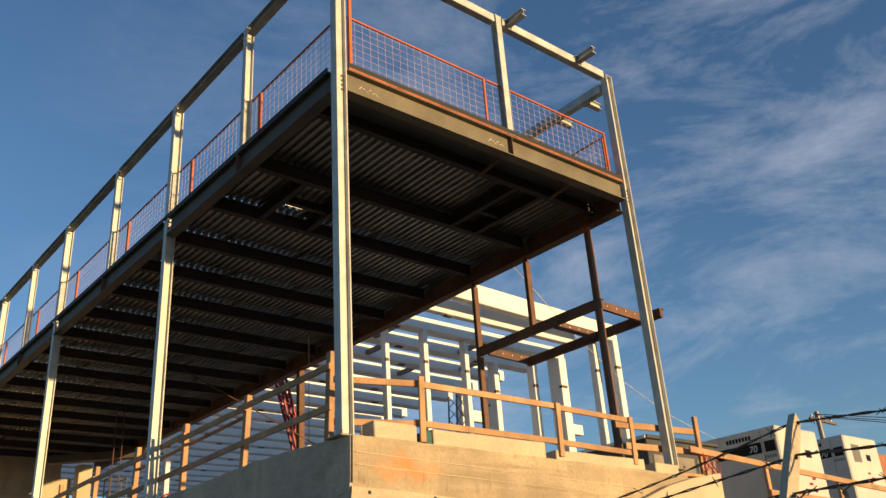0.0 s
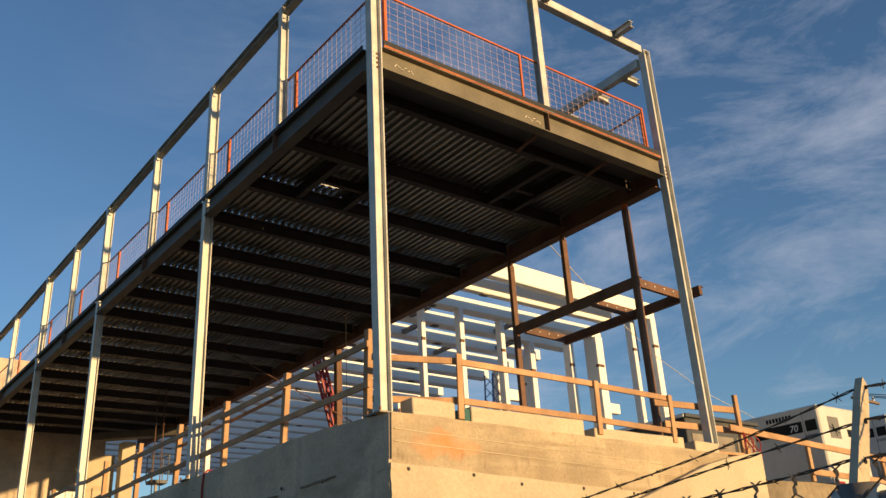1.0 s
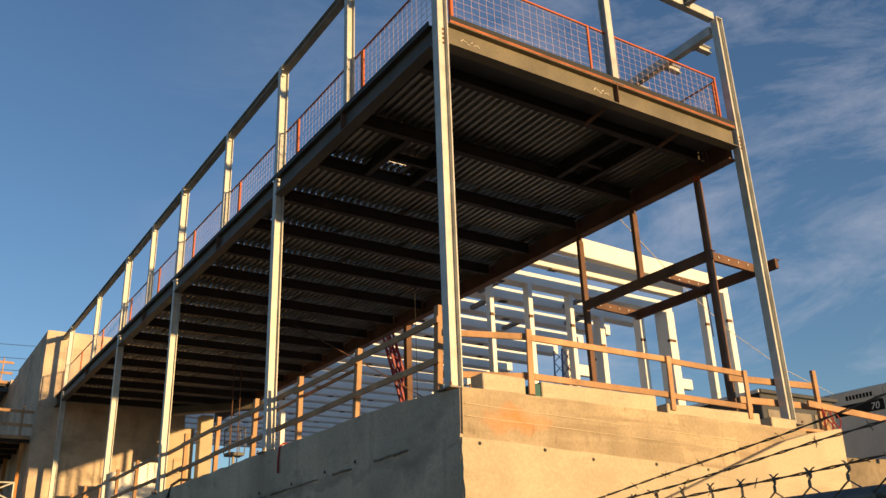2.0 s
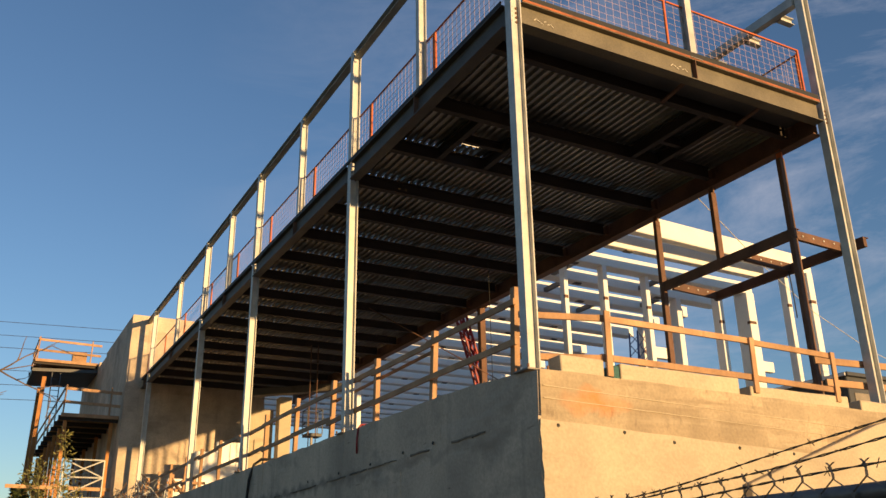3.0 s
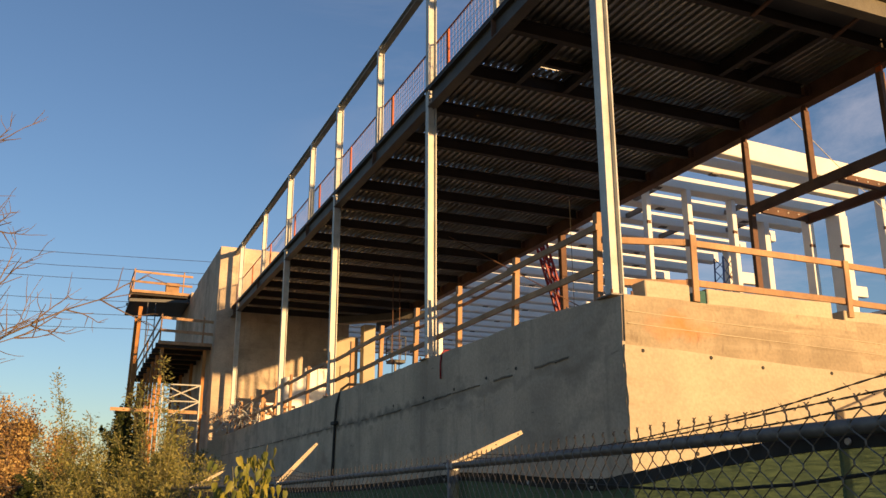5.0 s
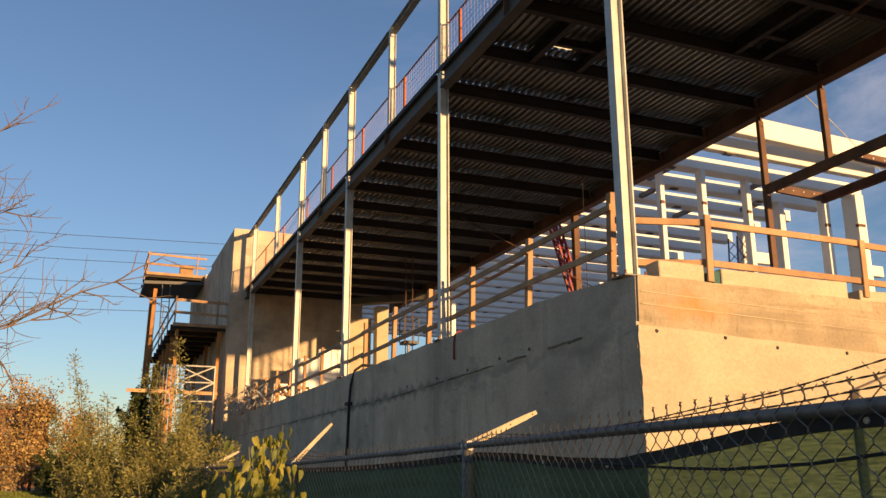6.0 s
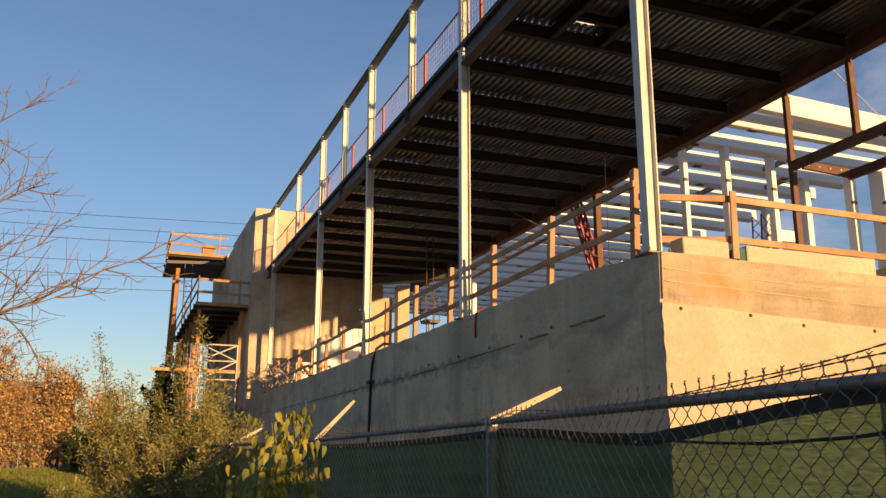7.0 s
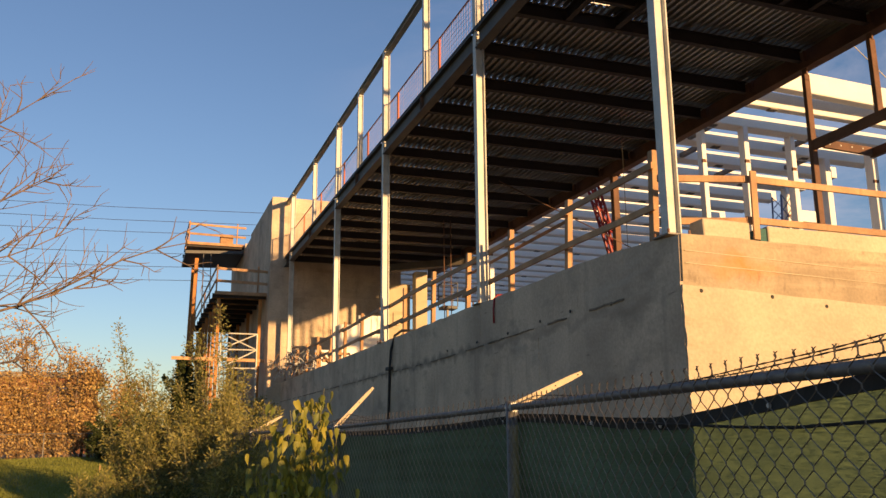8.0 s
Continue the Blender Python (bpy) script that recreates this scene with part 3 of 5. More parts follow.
def slots(n, north):
    return [(y - 0.145, y + north) for k, y in enumerate(JO) if k > 1 and (5 * n + 3 * k) % 11 != 0]


def deck_sheet(first, count):
    bm = bmesh.new()
    for n in range(first, first + count):
        x = 0.06 + PITCH * n
        prof = [(x, ZL), (x + 0.045, ZL), (x + 0.065, ZH), (x + 0.132, ZH), (x + PITCH, ZL)]
        for i, ((xa, za), (xb, zb)) in enumerate(zip(prof, prof[1:])):
            gaps = slots(n, -0.085) if i == 0 else slots(n, 0.05) if i == 1 else []
            if 1.42 < xa < 1.80:
                gaps.append((3.80, 4.10))
            gaps.sort()
            y = 0.02
            for g0, g1 in gaps + [(LEN, LEN)]:
                if g0 > y:
                    bm.faces.new([bm.verts.new(p) for p in ((xa, y, za), (xb, y, zb), (xb, g0, zb), (xa, g0, za))])
                y = max(y, g1)
    bmesh.ops.remove_doubles(bm, verts=bm.verts[:], dist=0.0005)
    part("deck_sheet", bm, DECKMET, deck)


for first in range(0, 44, 6):
    deck_sheet(first, min(6, 44 - first))

# orange edge angle over the edge beams
for a, b2 in (((0.14, -0.10, 5.475), (DX - 0.14, -0.10, 5.475)),):
    bm = bmesh.new()
    bar(bm, a, b2, 0.012, 0.04)
    bar(bm, (a[0], -0.06, 5.468), (b2[0], -0.06, 5.468), 0.09, 0.01)
    single("edge_angle", bm, RUSTORANGE, "orange painted steel edge angle on the deck's end", "edge angle", at=(a[0], 0, 5.46))
bm = bmesh.new()
bar(bm, (0.14, -0.085, 5.535), (DX - 0.14, -0.085, 5.545), 0.02, 0.11)
single("toe_board", bm, RUBBER, "black toe board along the deck's end", "toe board", at=(0.14, 0, 5.47))
bm = bmesh.new()
bar(bm, (-0.09, 0.14, 5.50), (-0.09, LEN - 0.1, 5.50), 0.02, 0.07)
single("toe_board", bm, RUBBER, "black toe board along the deck's long side", "toe board", at=(0, 0.14, 5.47))

# head beams over the posts
ys = sorted(COLS + POSTS)
for y0, y1 in zip(ys, ys[1:] + [LEN]):
    bm = bmesh.new()
    t = thing("head_beam", (0, y0, 8.0), "galvanised steel head beam between two posts", "beam", "head beams")
    hshape(bm, (0, y0 + 0.1, 8.02), (0, y1 - (0.1 if y1 < LEN else 0), 8.02), 0.17, 0.15, 0.012, 0.01, across=(0, 0, 1))
    part("section", bm, HEADGREY, t)
    bm = bmesh.new()
    box(bm, (-0.012, y0 + 0.1, 7.90), (0.012, y0 + 0.24, 8.02))
    part("clip", bm, PLATE, t)
for x0, x1 in ((0.13, 3.45), (3.65, DX - 0.13)):
    t = thing("head_beam", (x0, 0, 8.0), "galvanised steel head beam between two posts", "beam", "head beams")
    bm = bmesh.new()
    box(bm, (x0, -0.075, 7.93), (x1, 0.075, 8.10), 0.008)
    part("section", bm, GALV, t)
t = thing("head_beam", (DX, 0.13, 7.9), "galvanised steel head beam running back from the corner column", "beam", "head beams")
bm = bmesh.new()
box(bm, (DX - 0.075, 0.13, 7.72), (DX + 0.075, 9.0, 7.92), 0.008)
part("section", bm, GALV, t)


def outrigger(x, y, z, d):
    t = thing("outrigger", (x, y, z), "short galvanised I-beam stub bolted to the head beam", "beam stub", "outriggers")
    bm = bmesh.new()
    p, q = Vector((x, y, z)), Vector((x, y, z)) + Vector(d) * 0.42
    hshape(bm, p, q, 0.14, 0.12, 0.012, 0.009, across=(0, 0, 1))
    part("section", bm, GALV, t)
    bm = bmesh.new()
    s = Vector(d)
    bar(bm, p + s * 0.0, p + s * 0.014, 0.17, 0.17)
    part("end_plate", bm, PLATE, t)


outrigger(3.80, -0.075, 8.03, (0, -1, 0))
outrigger(5.75, -0.075, 8.03, (0, -1, 0))
for y in (0.62, 1.45, 2.4):
    outrigger(DX + 0.075, y, 7.80, (1, 0, 0))


# guard panels of welded wire in orange frames
def guard(a, b, group, posts=True):
    a, b = Vector(a), Vector(b)
    d = b - a
    L = d.length
    d.normalize()
    t = thing("mesh_guardrail", a, "orange guard frame with a welded wire mesh on the deck edge", "guard rail", group)
    up = Vector((0, 0, 1))
    bm = bmesh.new()
    bar(bm, a + up * 1.11, b + up * 1.11, 0.03, 0.03, bevel=0.004)
    part("top_rail", bm, ORANGE, t)
    for p in ((a + d * 0.03, b - d * 0.03) if posts else (b - d * 0.03,)):
        bm = bmesh.new()
        bar(bm, p, p + up * 1.12, 0.038, 0.038, up=d, bevel=0.004)
        part("upright", bm, ORANGE, t)
    bm = bmesh.new()
    s = 0.148
    for k in range(1, int(L / s)):
        p = a + d * (k * s)
        tube(bm, (p + up * 0.06, p + up * 0.55, p + up * 1.09), 0.0031, 4, False)
    for k in range(1, 9):
        z = up * (0.06 + k * 0.124)
        m = (a + b) / 2 + z + up * 0.01 * math.sin(k * 1.7)
        tube(bm, (a + z, m, b + z), 0.0031, 4, False)
    part("wire_mesh", bm, WIRE, t, "welded wire with a pinkish sunlit tint in its colour")


guard((0.22, 0.05, 5.47), (3.15, 0.05, 5.47), "deck guard panels")
guard((3.18, 0.05, 5.47), (DX - 0.28, 0.05, 5.47), "deck guard panels", False)
guard((DX - 0.2, 0.15, 5.47), (DX - 0.2, 3.1, 5.47), "deck guard panels")
gy = [0.2, 2.62, 5.38, 8.65, 11.95, 15.1, 18.2, 22.0, 25.4, LEN - 0.1]
for y0, y1 in zip(gy, gy[1:]):
    guard((0.12, y0, 5.47), (0.12, y1, 5.47), "deck guard panels")

# corner standard of the guard, rising past the rail
bm = bmesh.new()
bar(bm, (0.24, 0.0, 5.47), (0.24, 0.0, 7.4), 0.05, 0.05, bevel=0.004)
single("guard_standard", bm, ORANGE, "orange steel standard clamped beside the corner column", "guard post", at=(0.24, 0, 5.47))

# white board added beyond the deck opening to catch sun and brighten it
bm = bmesh.new()
box(bm, (1.38, 4.13, 5.40), (1.90, 4.17, 6.0), 0.004)
single("opening_curb", bm, WHITE, "white board added behind the deck opening to make it bright", "curb board", at=(1.38, 4.13, 5.40))

# rusty column under the girder
RY = 12.05
t = thing("rusty_column", (DX - 0.06, RY, -0.05), "rust-brown square steel column under the girder", "column")
bm = bmesh.new()
box(bm, (DX - 0.15, RY - 0.09, -0.03), (DX + 0.03, RY + 0.09, 4.90), 0.01)
part("shaft", bm, RUST, t)
bm = bmesh.new()
box(bm, (DX - 0.25, RY - 0.2, -0.05), (DX + 0.13, RY + 0.2, -0.025))
part("base_plate", bm, RUST, t)
bm = bmesh.new()
box(bm, (DX - 0.2, RY - 0.15, 4.895), (DX + 0.08, RY + 0.15, 4.92))
part("cap_plate", bm, RUST, t)

# ---------------------------------------------------------------- rusty landing frame hanging under the girder
GX = DX - 0.10
t = thing("landing_frame", (GX, 0.96, -0.05), "rust-brown steel stair landing frame with hangers", "steel frame")
for y, z0 in ((0.97, 0.0), (2.72, 3.30), (4.40, 0.0)):
    bm = bmesh.new()
    box(bm, (GX - 0.065, y - 0.05, z0), (GX + 0.065, y + 0.05, 4.80), 0.006)
    part("hanger", bm, RUST, t)
    bm = bmesh.new()
    box(bm, (GX - 0.02, y - 0.06, 4.78), (GX + 0.02, y + 0.06, 4.98))
    part("clip", bm, ORANGE if y < 1 else RUST, t)
for a, b2, w in (((GX, 0.9, 3.28), (GX, 4.4, 3.28), 0.09), ((7.92, 0.5, 3.2), (7.92, 4.25, 3.2), 0.09)):
    bm = bmesh.new()
    bar(bm, a, b2, w, 0.19)
    bar(bm, (a[0] + 0.06, a[1], a[2] + 0.09), (b2[0] + 0.06, b2[1], b2[2] + 0.09), 0.12, 0.012)
    part("side_beam", bm, RUST, t)
for y in (0.96, 2.2, 4.2):
    bm = bmesh.new()
    bar(bm, (GX + 0.08, y, 3.26), (7.87, y, 3.22), 0.07, 0.17)
    part("cross_beam", bm, RUST, t)
    for k in range(4):
        bm = bmesh.new()
        bolt(bm, (GX + 0.2 + 0.28 * k, y - 0.036, 3.25), (0, -1, 0), 0.018, 0.012)
        part("bolt", bm, GALV, t)
bm = bmesh.new()
box(bm, (GX - 0.2, 0.8, -0.06), (GX + 0.2, 1.15, 0.3), 0.01)
part("timber_footing", bm, LUMBER, t, "stacked raw timber packing")

# ---------------------------------------------------------------- white steel roof frame behind
W_TOP, W_ROW = 6.95, 6.87


def roof_beam(y, x0, x1, zb, zt, width, skew):
    """A welded box beam; skew is how far it runs north for each metre east."""
    t = thing("white_roof_beam", (x0, y, zt), "white painted deep steel roof beam", "beam", "white roof beams")
    bm = bmesh.new()
    zm = (zb + zt) / 2
    bar(bm, (x0, y + skew * (x0 - 10), zm), (x1, y + skew * (x1 - 10), zm), width, zt - zb, bevel=0.02)
    part("section", bm, WHITE, t)
    return t


def splice(t, x, y, z):
    """A bolted splice hanging under a beam: a plate and its bolt heads."""
    bm = bmesh.new()
    box(bm, (x, y - 0.10, z - 0.03), (x + 0.26, y + 0.10, z))
    p = part("splice_plate", bm, PLATE, t)
    for k in range(3):
        bm = bmesh.new()
        bolt(bm, (x + 0.05 + 0.08 * k, y - 0.06, z - 0.03), (0, 0, -1), 0.022, 0.03)
        part("bolt", bm, DARKBOX, p)


roof_beam(8.24, 7.3, 16.85, 6.37, W_TOP, 0.30, 0.057)
splice(roof_beam(8.98, 7.3, 15.3, 6.17, 6.62, 0.26, 0.03), 9.6, 8.97, 6.17)
rows = [11.15 + 1.56 * k for k in range(22)]
for k, y in enumerate(rows):
    t = roof_beam(y, 7.3, 17.0 - 0.02 * (k % 3), W_ROW - 0.40, W_ROW, 0.46, 0.02)
    for x in (9.3 + (k % 3) * 1.3, 13.0 + (k % 2) * 1.1):
        splice(t, x, y + 0.02 * (x - 10), W_ROW - 0.40)
for x, y, w in ((16.62, 8.6, 0.40), (16.25, 9.12, 0.26), (16.75, 11.25, 0.56), (15.7, 11.5, 0.32), (14.95, 12.7, 0.34), (12.3, 11.25, 0.26),
                (10.43, 11.05, 0.26), (9.2, 11.4, 0.23), (16.1, 14.27, 0.28), (16.1, 15.83, 0.28), (8.3, 25.3, 0.30)):
    t = thing("white_column", (x, y, -0.05), "white painted H-section steel column under the roof beams", "column", "white columns")
    bm = bmesh.new()
    box(bm, (x - w * 0.32, y - w * 0.52, -0.05), (x + w * 0.32, y + w * 0.52, W_TOP - (0.48 if y > 9 else 0.58)), 0.012)
    part("shaft", bm, WHITE, t)
    bm = bmesh.new()
    box(bm, (x - w * 0.32 - 0.004, y - w * 0.52 - 0.008, 5.35), (x + w * 0.2, y - w * 0.3, 5.45))
    part("splice_plate", bm, RUST, t)
    if y == 11.25:
        bm = bmesh.new()
        box(bm, (x + w * 0.32, y - 0.1, 3.8), (x + w / 2 + 0.6, y + 0.1, 4.15), 0.01)
        part("bracket", bm, WHITE, t)
for y0, px in ((11.40, (9.6, 13.2)), (12.96, (10.4, 14.6)), (14.52, (9.2, 12.9))):
    for x in px:
        bm = bmesh.new()
        bar(bm, (x, y0, W_ROW - 0.3), (x, y0 + 1.08, W_ROW - 0.3), 0.14, 0.14)
        single("purlin_brace", bm, PLATE, "short grey steel brace between white roof beams", "brace", "roof braces", at=(x, y0, W_ROW - 0.3))


# ---------------------------------------------------------------- timber guard rails on the podium
def timber(bm, a, b, w, h, up=(0, 0, 1)):
    return bar(bm, a, b, w, h, up, 0.004)


rail = thing("timber_guardrail", (0.2, 0.6, 0), "raw timber guard rail along the podium's long wall", "guard rail", "timber guard rails")
py = [0.62] + [2.98 + 2.16 * k for k in range(12)]
for k, y in enumerate(py):
    bm = bmesh.new()
    lean = 0.03 * math.sin(k * 2.3)
    timber(bm, (0.22, y + 0.05, -0.02), (0.22 + lean, y - 0.03 + lean, 1.24 + 0.03 * math.sin(k * 5.1)), 0.11, 0.085, (1, 0, 0))
    part("rail_post", bm, LUMBER, rail)
for k, (y0, y1) in enumerate(zip(py, py[1:])):
    for z, dz in ((1.0, -0.02), (0.46, -0.03)):
        bm = bmesh.new()
        s = 0.015 * math.sin(3.3 * k + 7 * z)
        timber(bm, (0.145 + 0.004 * (k % 2), y0 - 0.12, z + s), (0.145 + 0.004 * (k % 2), y1 + 0.10, z + dz * (k % 3) + s), 0.038, 0.09)
        part("rail_board", bm, LUMBER, rail)
bm = bmesh.new()
timber(bm, (0.30, 3.0, 0.93), (0.30, 7.6, 0.85), 0.035, 0.05)
part("rail_board", bm, LUMBER, rail)

rail = thing("timber_guardrail", (0.1, -0.31, -0.1), "raw timber guard rail along the end wall", "guard rail", "timber guard rails")
for x, h in ((1.03, 0.77), (3.63, 0.70), (5.33, 0.66)):
    bm = bmesh.new()
    timber(bm, (x - 0.02, -0.316, -0.10), (x, -0.316, h), 0.09, 0.032, (0, 1, 0))
    part("rail_post", bm, LUMBER, rail)
for x0, x1, z0, z1, y in ((-0.02, 1.10, 0.72, 0.68, 0.12), (0.95, 3.72, 0.69, 0.66, -0.278), (3.58, 5.42, 0.665, 0.61, -0.28), (-0.02, 1.12, 0.17, 0.15, 0.12), (0.95, 3.72, 0.165, 0.13, -0.278), (3.5, 5.42, 0.14, 0.085, -0.28)):
    bm = bmesh.new()
    timber(bm, (x0, y + 0.05, z0), (x1, -0.28 if y > 0 else y, z1), 0.036, 0.085)
    part("rail_board", bm, LUMBER, rail)

rail = thing("timber_guardrail", (6.2, 0.12, -0.45), "raw timber guard rail beside the corner column and down the ramp", "guard rail", "timber guard rails")
for a, b2 in (((7.74, 0.10, -0.45), (7.76, 0.10, 1.0)), ((7.80, 0.06, -0.45), (7.82, 0.06, 0.38)), ((9.78, 0.06, -0.45), (9.8, 0.06, 0.31)), ((12.6, 0.06, -0.45), (12.6, 0.06, 0.14)), ((15.2, 0.06, -0.45), (15.2, 0.06, 0.02))):
    bm = bmesh.new()
    timber(bm, a, b2, 0.10, 0.06, (0, 1, 0))
    part("rail_post", bm, LUMBER, rail)
for a, b2 in (((5.5, 0.14, 0.66), (7.8, 0.14, 0.73)), ((5.7, 0.14, 0.32), (8.3, 0.14, 0.37)), ((7.3, 0.0, 0.36), (15.4, 0.0, -0.02)), ((9.7, 0.0, -0.28), (15.4, 0.0, -0.42))):
    bm = bmesh.new()
    timber(bm, a, b2, 0.04, 0.11)
    part("rail_board", bm, LUMBER, rail)
for k in range(5):
    bm = bmesh.new()
    tube(bm, [(7.6 + 0.1 * k + 0.08 * math.sin(k * 3 + j), 0.0 - 0.02 * j, 0.33 - 0.08 * j + 0.03 * math.cos(k)) for j in range(6)], 0.012, 5)
    part("warning_tape", bm, REDPAINT, rail, "red plastic warning tape")
bm = bmesh.new()
timber(bm, (6.5, -0.1, -0.15), (7.4, -0.05, -0.12), 0.16, 0.045)
single("loose_plank", bm, LUMBER, "loose raw timber plank on the corner of the wall", "plank", at=(6.5, -0.1, -0.15))

# ---------------------------------------------------------------- hoses, ropes and small site gear
def strand(name, pts, r, material, label, category, n=6):
    bm = bmesh.new()
    tube(bm, pts, r, n)
    return single(name, bm, material, label, category, smooth=True, at=pts[0])


strand("black_hose", [(0.25, 11.0, 0.12), (0.05, 11.35, 0.16), (-0.08, 11.5, 0.05), (-0.15, 11.6, -0.3), (-0.165, 11.65, -0.75), (-0.17, 11.7, -1.6), (-0.17, 11.8, -2.6), (-0.17, 11.8, -3.98)],
       0.035, RUBBER, "black rubber hose hanging over the podium wall", "hose")
bm = bmesh.new()
box(bm, (-0.23, 11.5, -0.78), (-0.13, 11.82, -0.70), 0.01)
single("hose_clamp", bm, RUBBER, "black clamp fixing the hose to the wall", "clamp", at=(-0.13, 11.65, -0.75))
strand("red_strap", [(0.2, 5.2, 0.06), (-0.05, 5.2, 0.05), (-0.11, 5.2, -0.02), (-0.125, 5.21, -0.2), (-0.13, 5.19, -0.45)], 0.018, REDPAINT, "dark red strap hanging over the podium wall", "strap")
strand("guy_rope", [(DX - 0.1, 3.1, 4.84), (9.3, 4.05, 4.12), (12.14, 5.03, 3.58), (16.13, 6.42, 3.31), (21.25, 8.2, 3.36)], 0.009, ROPE, "thin pale guy rope from the girder down to the yard", "rope", 5)
strand("cable", [(7.85, 2.2, 3.15), (7.9, 2.22, 2.7), (7.93, 2.24, 2.2)], 0.012, RUBBER, "black cable end hanging from the landing frame", "cable", 5)
for x, y0 in ((3.9, 19.02), (4.15, 19.02)):
    strand("hanger_rod", [(x, y0, 5.1), (x, y0, 2.4), (x + 0.02, y0, -0.06)], 0.018, RUST, "thin rusty hanger rod under the deck", "rod", 5)
strand("brace_rod", [(3.9, 14.08, 5.1), (4.8, 13.0, 4.2), (5.7, 11.9, 3.3), (6.55, 10.8, 2.4)], 0.016, RUST, "thin steel brace rod under the deck", "rod", 5)
strand("drop_cable", [(4.4, 8.0, 5.0), (4.41, 8.0, 2.0), (4.42, 8.02, 0.0)], 0.008, RUBBER, "thin drop cable under the deck", "cable", 4)


def lattice(name, base, top, w, material, label, n, chord=0.03):
    t = thing(name, base, label, "lattice boom")
    a, b2 = Vector(base), Vector(top)
    d = (b2 - a).normalized()
    s = d.cross(Vector((0, 1, 0.2))).normalized()
    u = s.cross(d)
    cs = [s * w / 2 * i + u * w / 2 * j for i, j in ((-1, -1), (1, -1), (1, 1), (-1, 1))]
    for c in cs:
        bm = bmesh.new()
        tube(bm, (a + c, b2 + c), chord, 6)
        part("chord", bm, material, t)
    for k in range(n):
        p, q = a.lerp(b2, k / n), a.lerp(b2, (k + 1) / n)
        for j in range(4):
            bm = bmesh.new()
            tube(bm, (p + cs[j], q + cs[(j + 1) % 4]), chord * 0.55, 5)
            part("lacing", bm, material, t)


lattice("red_lattice_boom", (10.75, 17.1, -0.05), (8.75, 17.1, 6.45), 0.28, REDPAINT, "red painted steel lattice boom behind the podium", 20, 0.05)
lattice("blue_lattice_mast", (15.1, 15.3, -0.3), (15.3, 15.15, 5.9), 0.45, BLUEPAINT, "dark blue steel lattice mast beyond the white frame", 14)

t = thing("mast_lift", (6.35, 25.5, -0.05), "small dark mast lift with a raised basket on the slab", "lift")
bm = bmesh.new()
box(bm, (5.95, 25.1, -0.05), (6.75, 26.0, 0.35), 0.03)
part("base", bm, DARKBOX, t)
for k, (w, z0, z1) in enumerate(((0.16, 0.35, 1.5), (0.12, 1.2, 2.4), (0.09, 2.1, 3.0))):
    bm = bmesh.new()
    box(bm, (6.35 - w / 2, 25.5 - w / 2, z0), (6.35 + w / 2, 25.5 + w / 2, z1), 0.01)
    part("mast_stage", bm, PLATE, t)
bm = bmesh.new()
box(bm, (6.05, 25.2, 2.95), (6.7, 25.8, 3.08), 0.01)
part("basket_floor", bm, DARKBOX, t)
for z in (3.5, 4.05):
    for a, b2 in (((6.05, 25.2, z), (6.7, 25.2, z)), ((6.05, 25.8, z), (6.7, 25.8, z)), ((6.05, 25.2, z), (6.05, 25.8, z)), ((6.7, 25.2, z), (6.7, 25.8, z))):
        bm = bmesh.new()
        tube(bm, (a, b2), 0.022, 6)
        part("basket_rail", bm, DARKBOX, t)
for x, y in ((6.05, 25.2), (6.7, 25.2), (6.05, 25.8), (6.7, 25.8)):
    bm = bmesh.new()
    tube(bm, ((x, y, 3.05), (x, y, 4.07)), 0.022, 6)
    part("basket_post", bm, DARKBOX, t)

t = thing("insulation_stack", (1.5, 24.3, -0.05), "bright white insulation boards stacked on the slab", "board stack")
for k, (x0, x1, z1) in enumerate(((1.35, 2.5, 2.0), (2.2, 3.25, 2.4), (0.5, 1.05, 1.0))):
    bm = bmesh.new()
    box(bm, (x0, 24.3 + 0.1 * k, -0.05), (x1, 24.39 + 0.1 * k, z1), 0.008)
    part("board", bm, PANEL, t)
rnd = random.Random(4)
pile = thing("scrap_metal_pile", (-0.1, 25.4, 0.0), "tangle of grey scrap metal strips on the wall's edge", "scrap pile")
for k in range(120):
    c = Vector((rnd.uniform(-0.75, 0.3), rnd.uniform(22.0, 28.2), rnd.uniform(0.05, 0.75)))
    d = Vector((rnd.uniform(-0.5, 0.5), rnd.uniform(-1, 1), rnd.uniform(-0.3, 0.7))) * rnd.uniform(0.4, 1.0)
    bm = bmesh.new()
    c.z = max(c.z, abs(d.z) * 0.5 + 0.02)
    tube(bm, (c - d / 2, c + Vector((0, 0, 0.06)), c + d / 2), 0.016, 4)
    part("strip", bm, GALV if k % 3 else LUMBER, pile)
for k, (a, b2) in enumerate((((0.5, 21.0, 0.0), (0.4, 23.4, 0.9)), ((0.3, 22.0, 0.35), (1.9, 22.2, 0.42)), ((0.2, 23.0, 0.7), (1.6, 23.3, 0.75)), ((0.6, 24.0, 0.0), (0.6, 24.0, 1.1)), ((1.3, 23.6, 0.0), (1.3, 23.6, 1.0)))):
    bm = bmesh.new()
    timber(bm, a, b2, 0.09, 0.09)
    single("loose_timber", bm, LUMBER, "loose raw timber lying on the podium slab", "timber", "loose timbers", at=a)

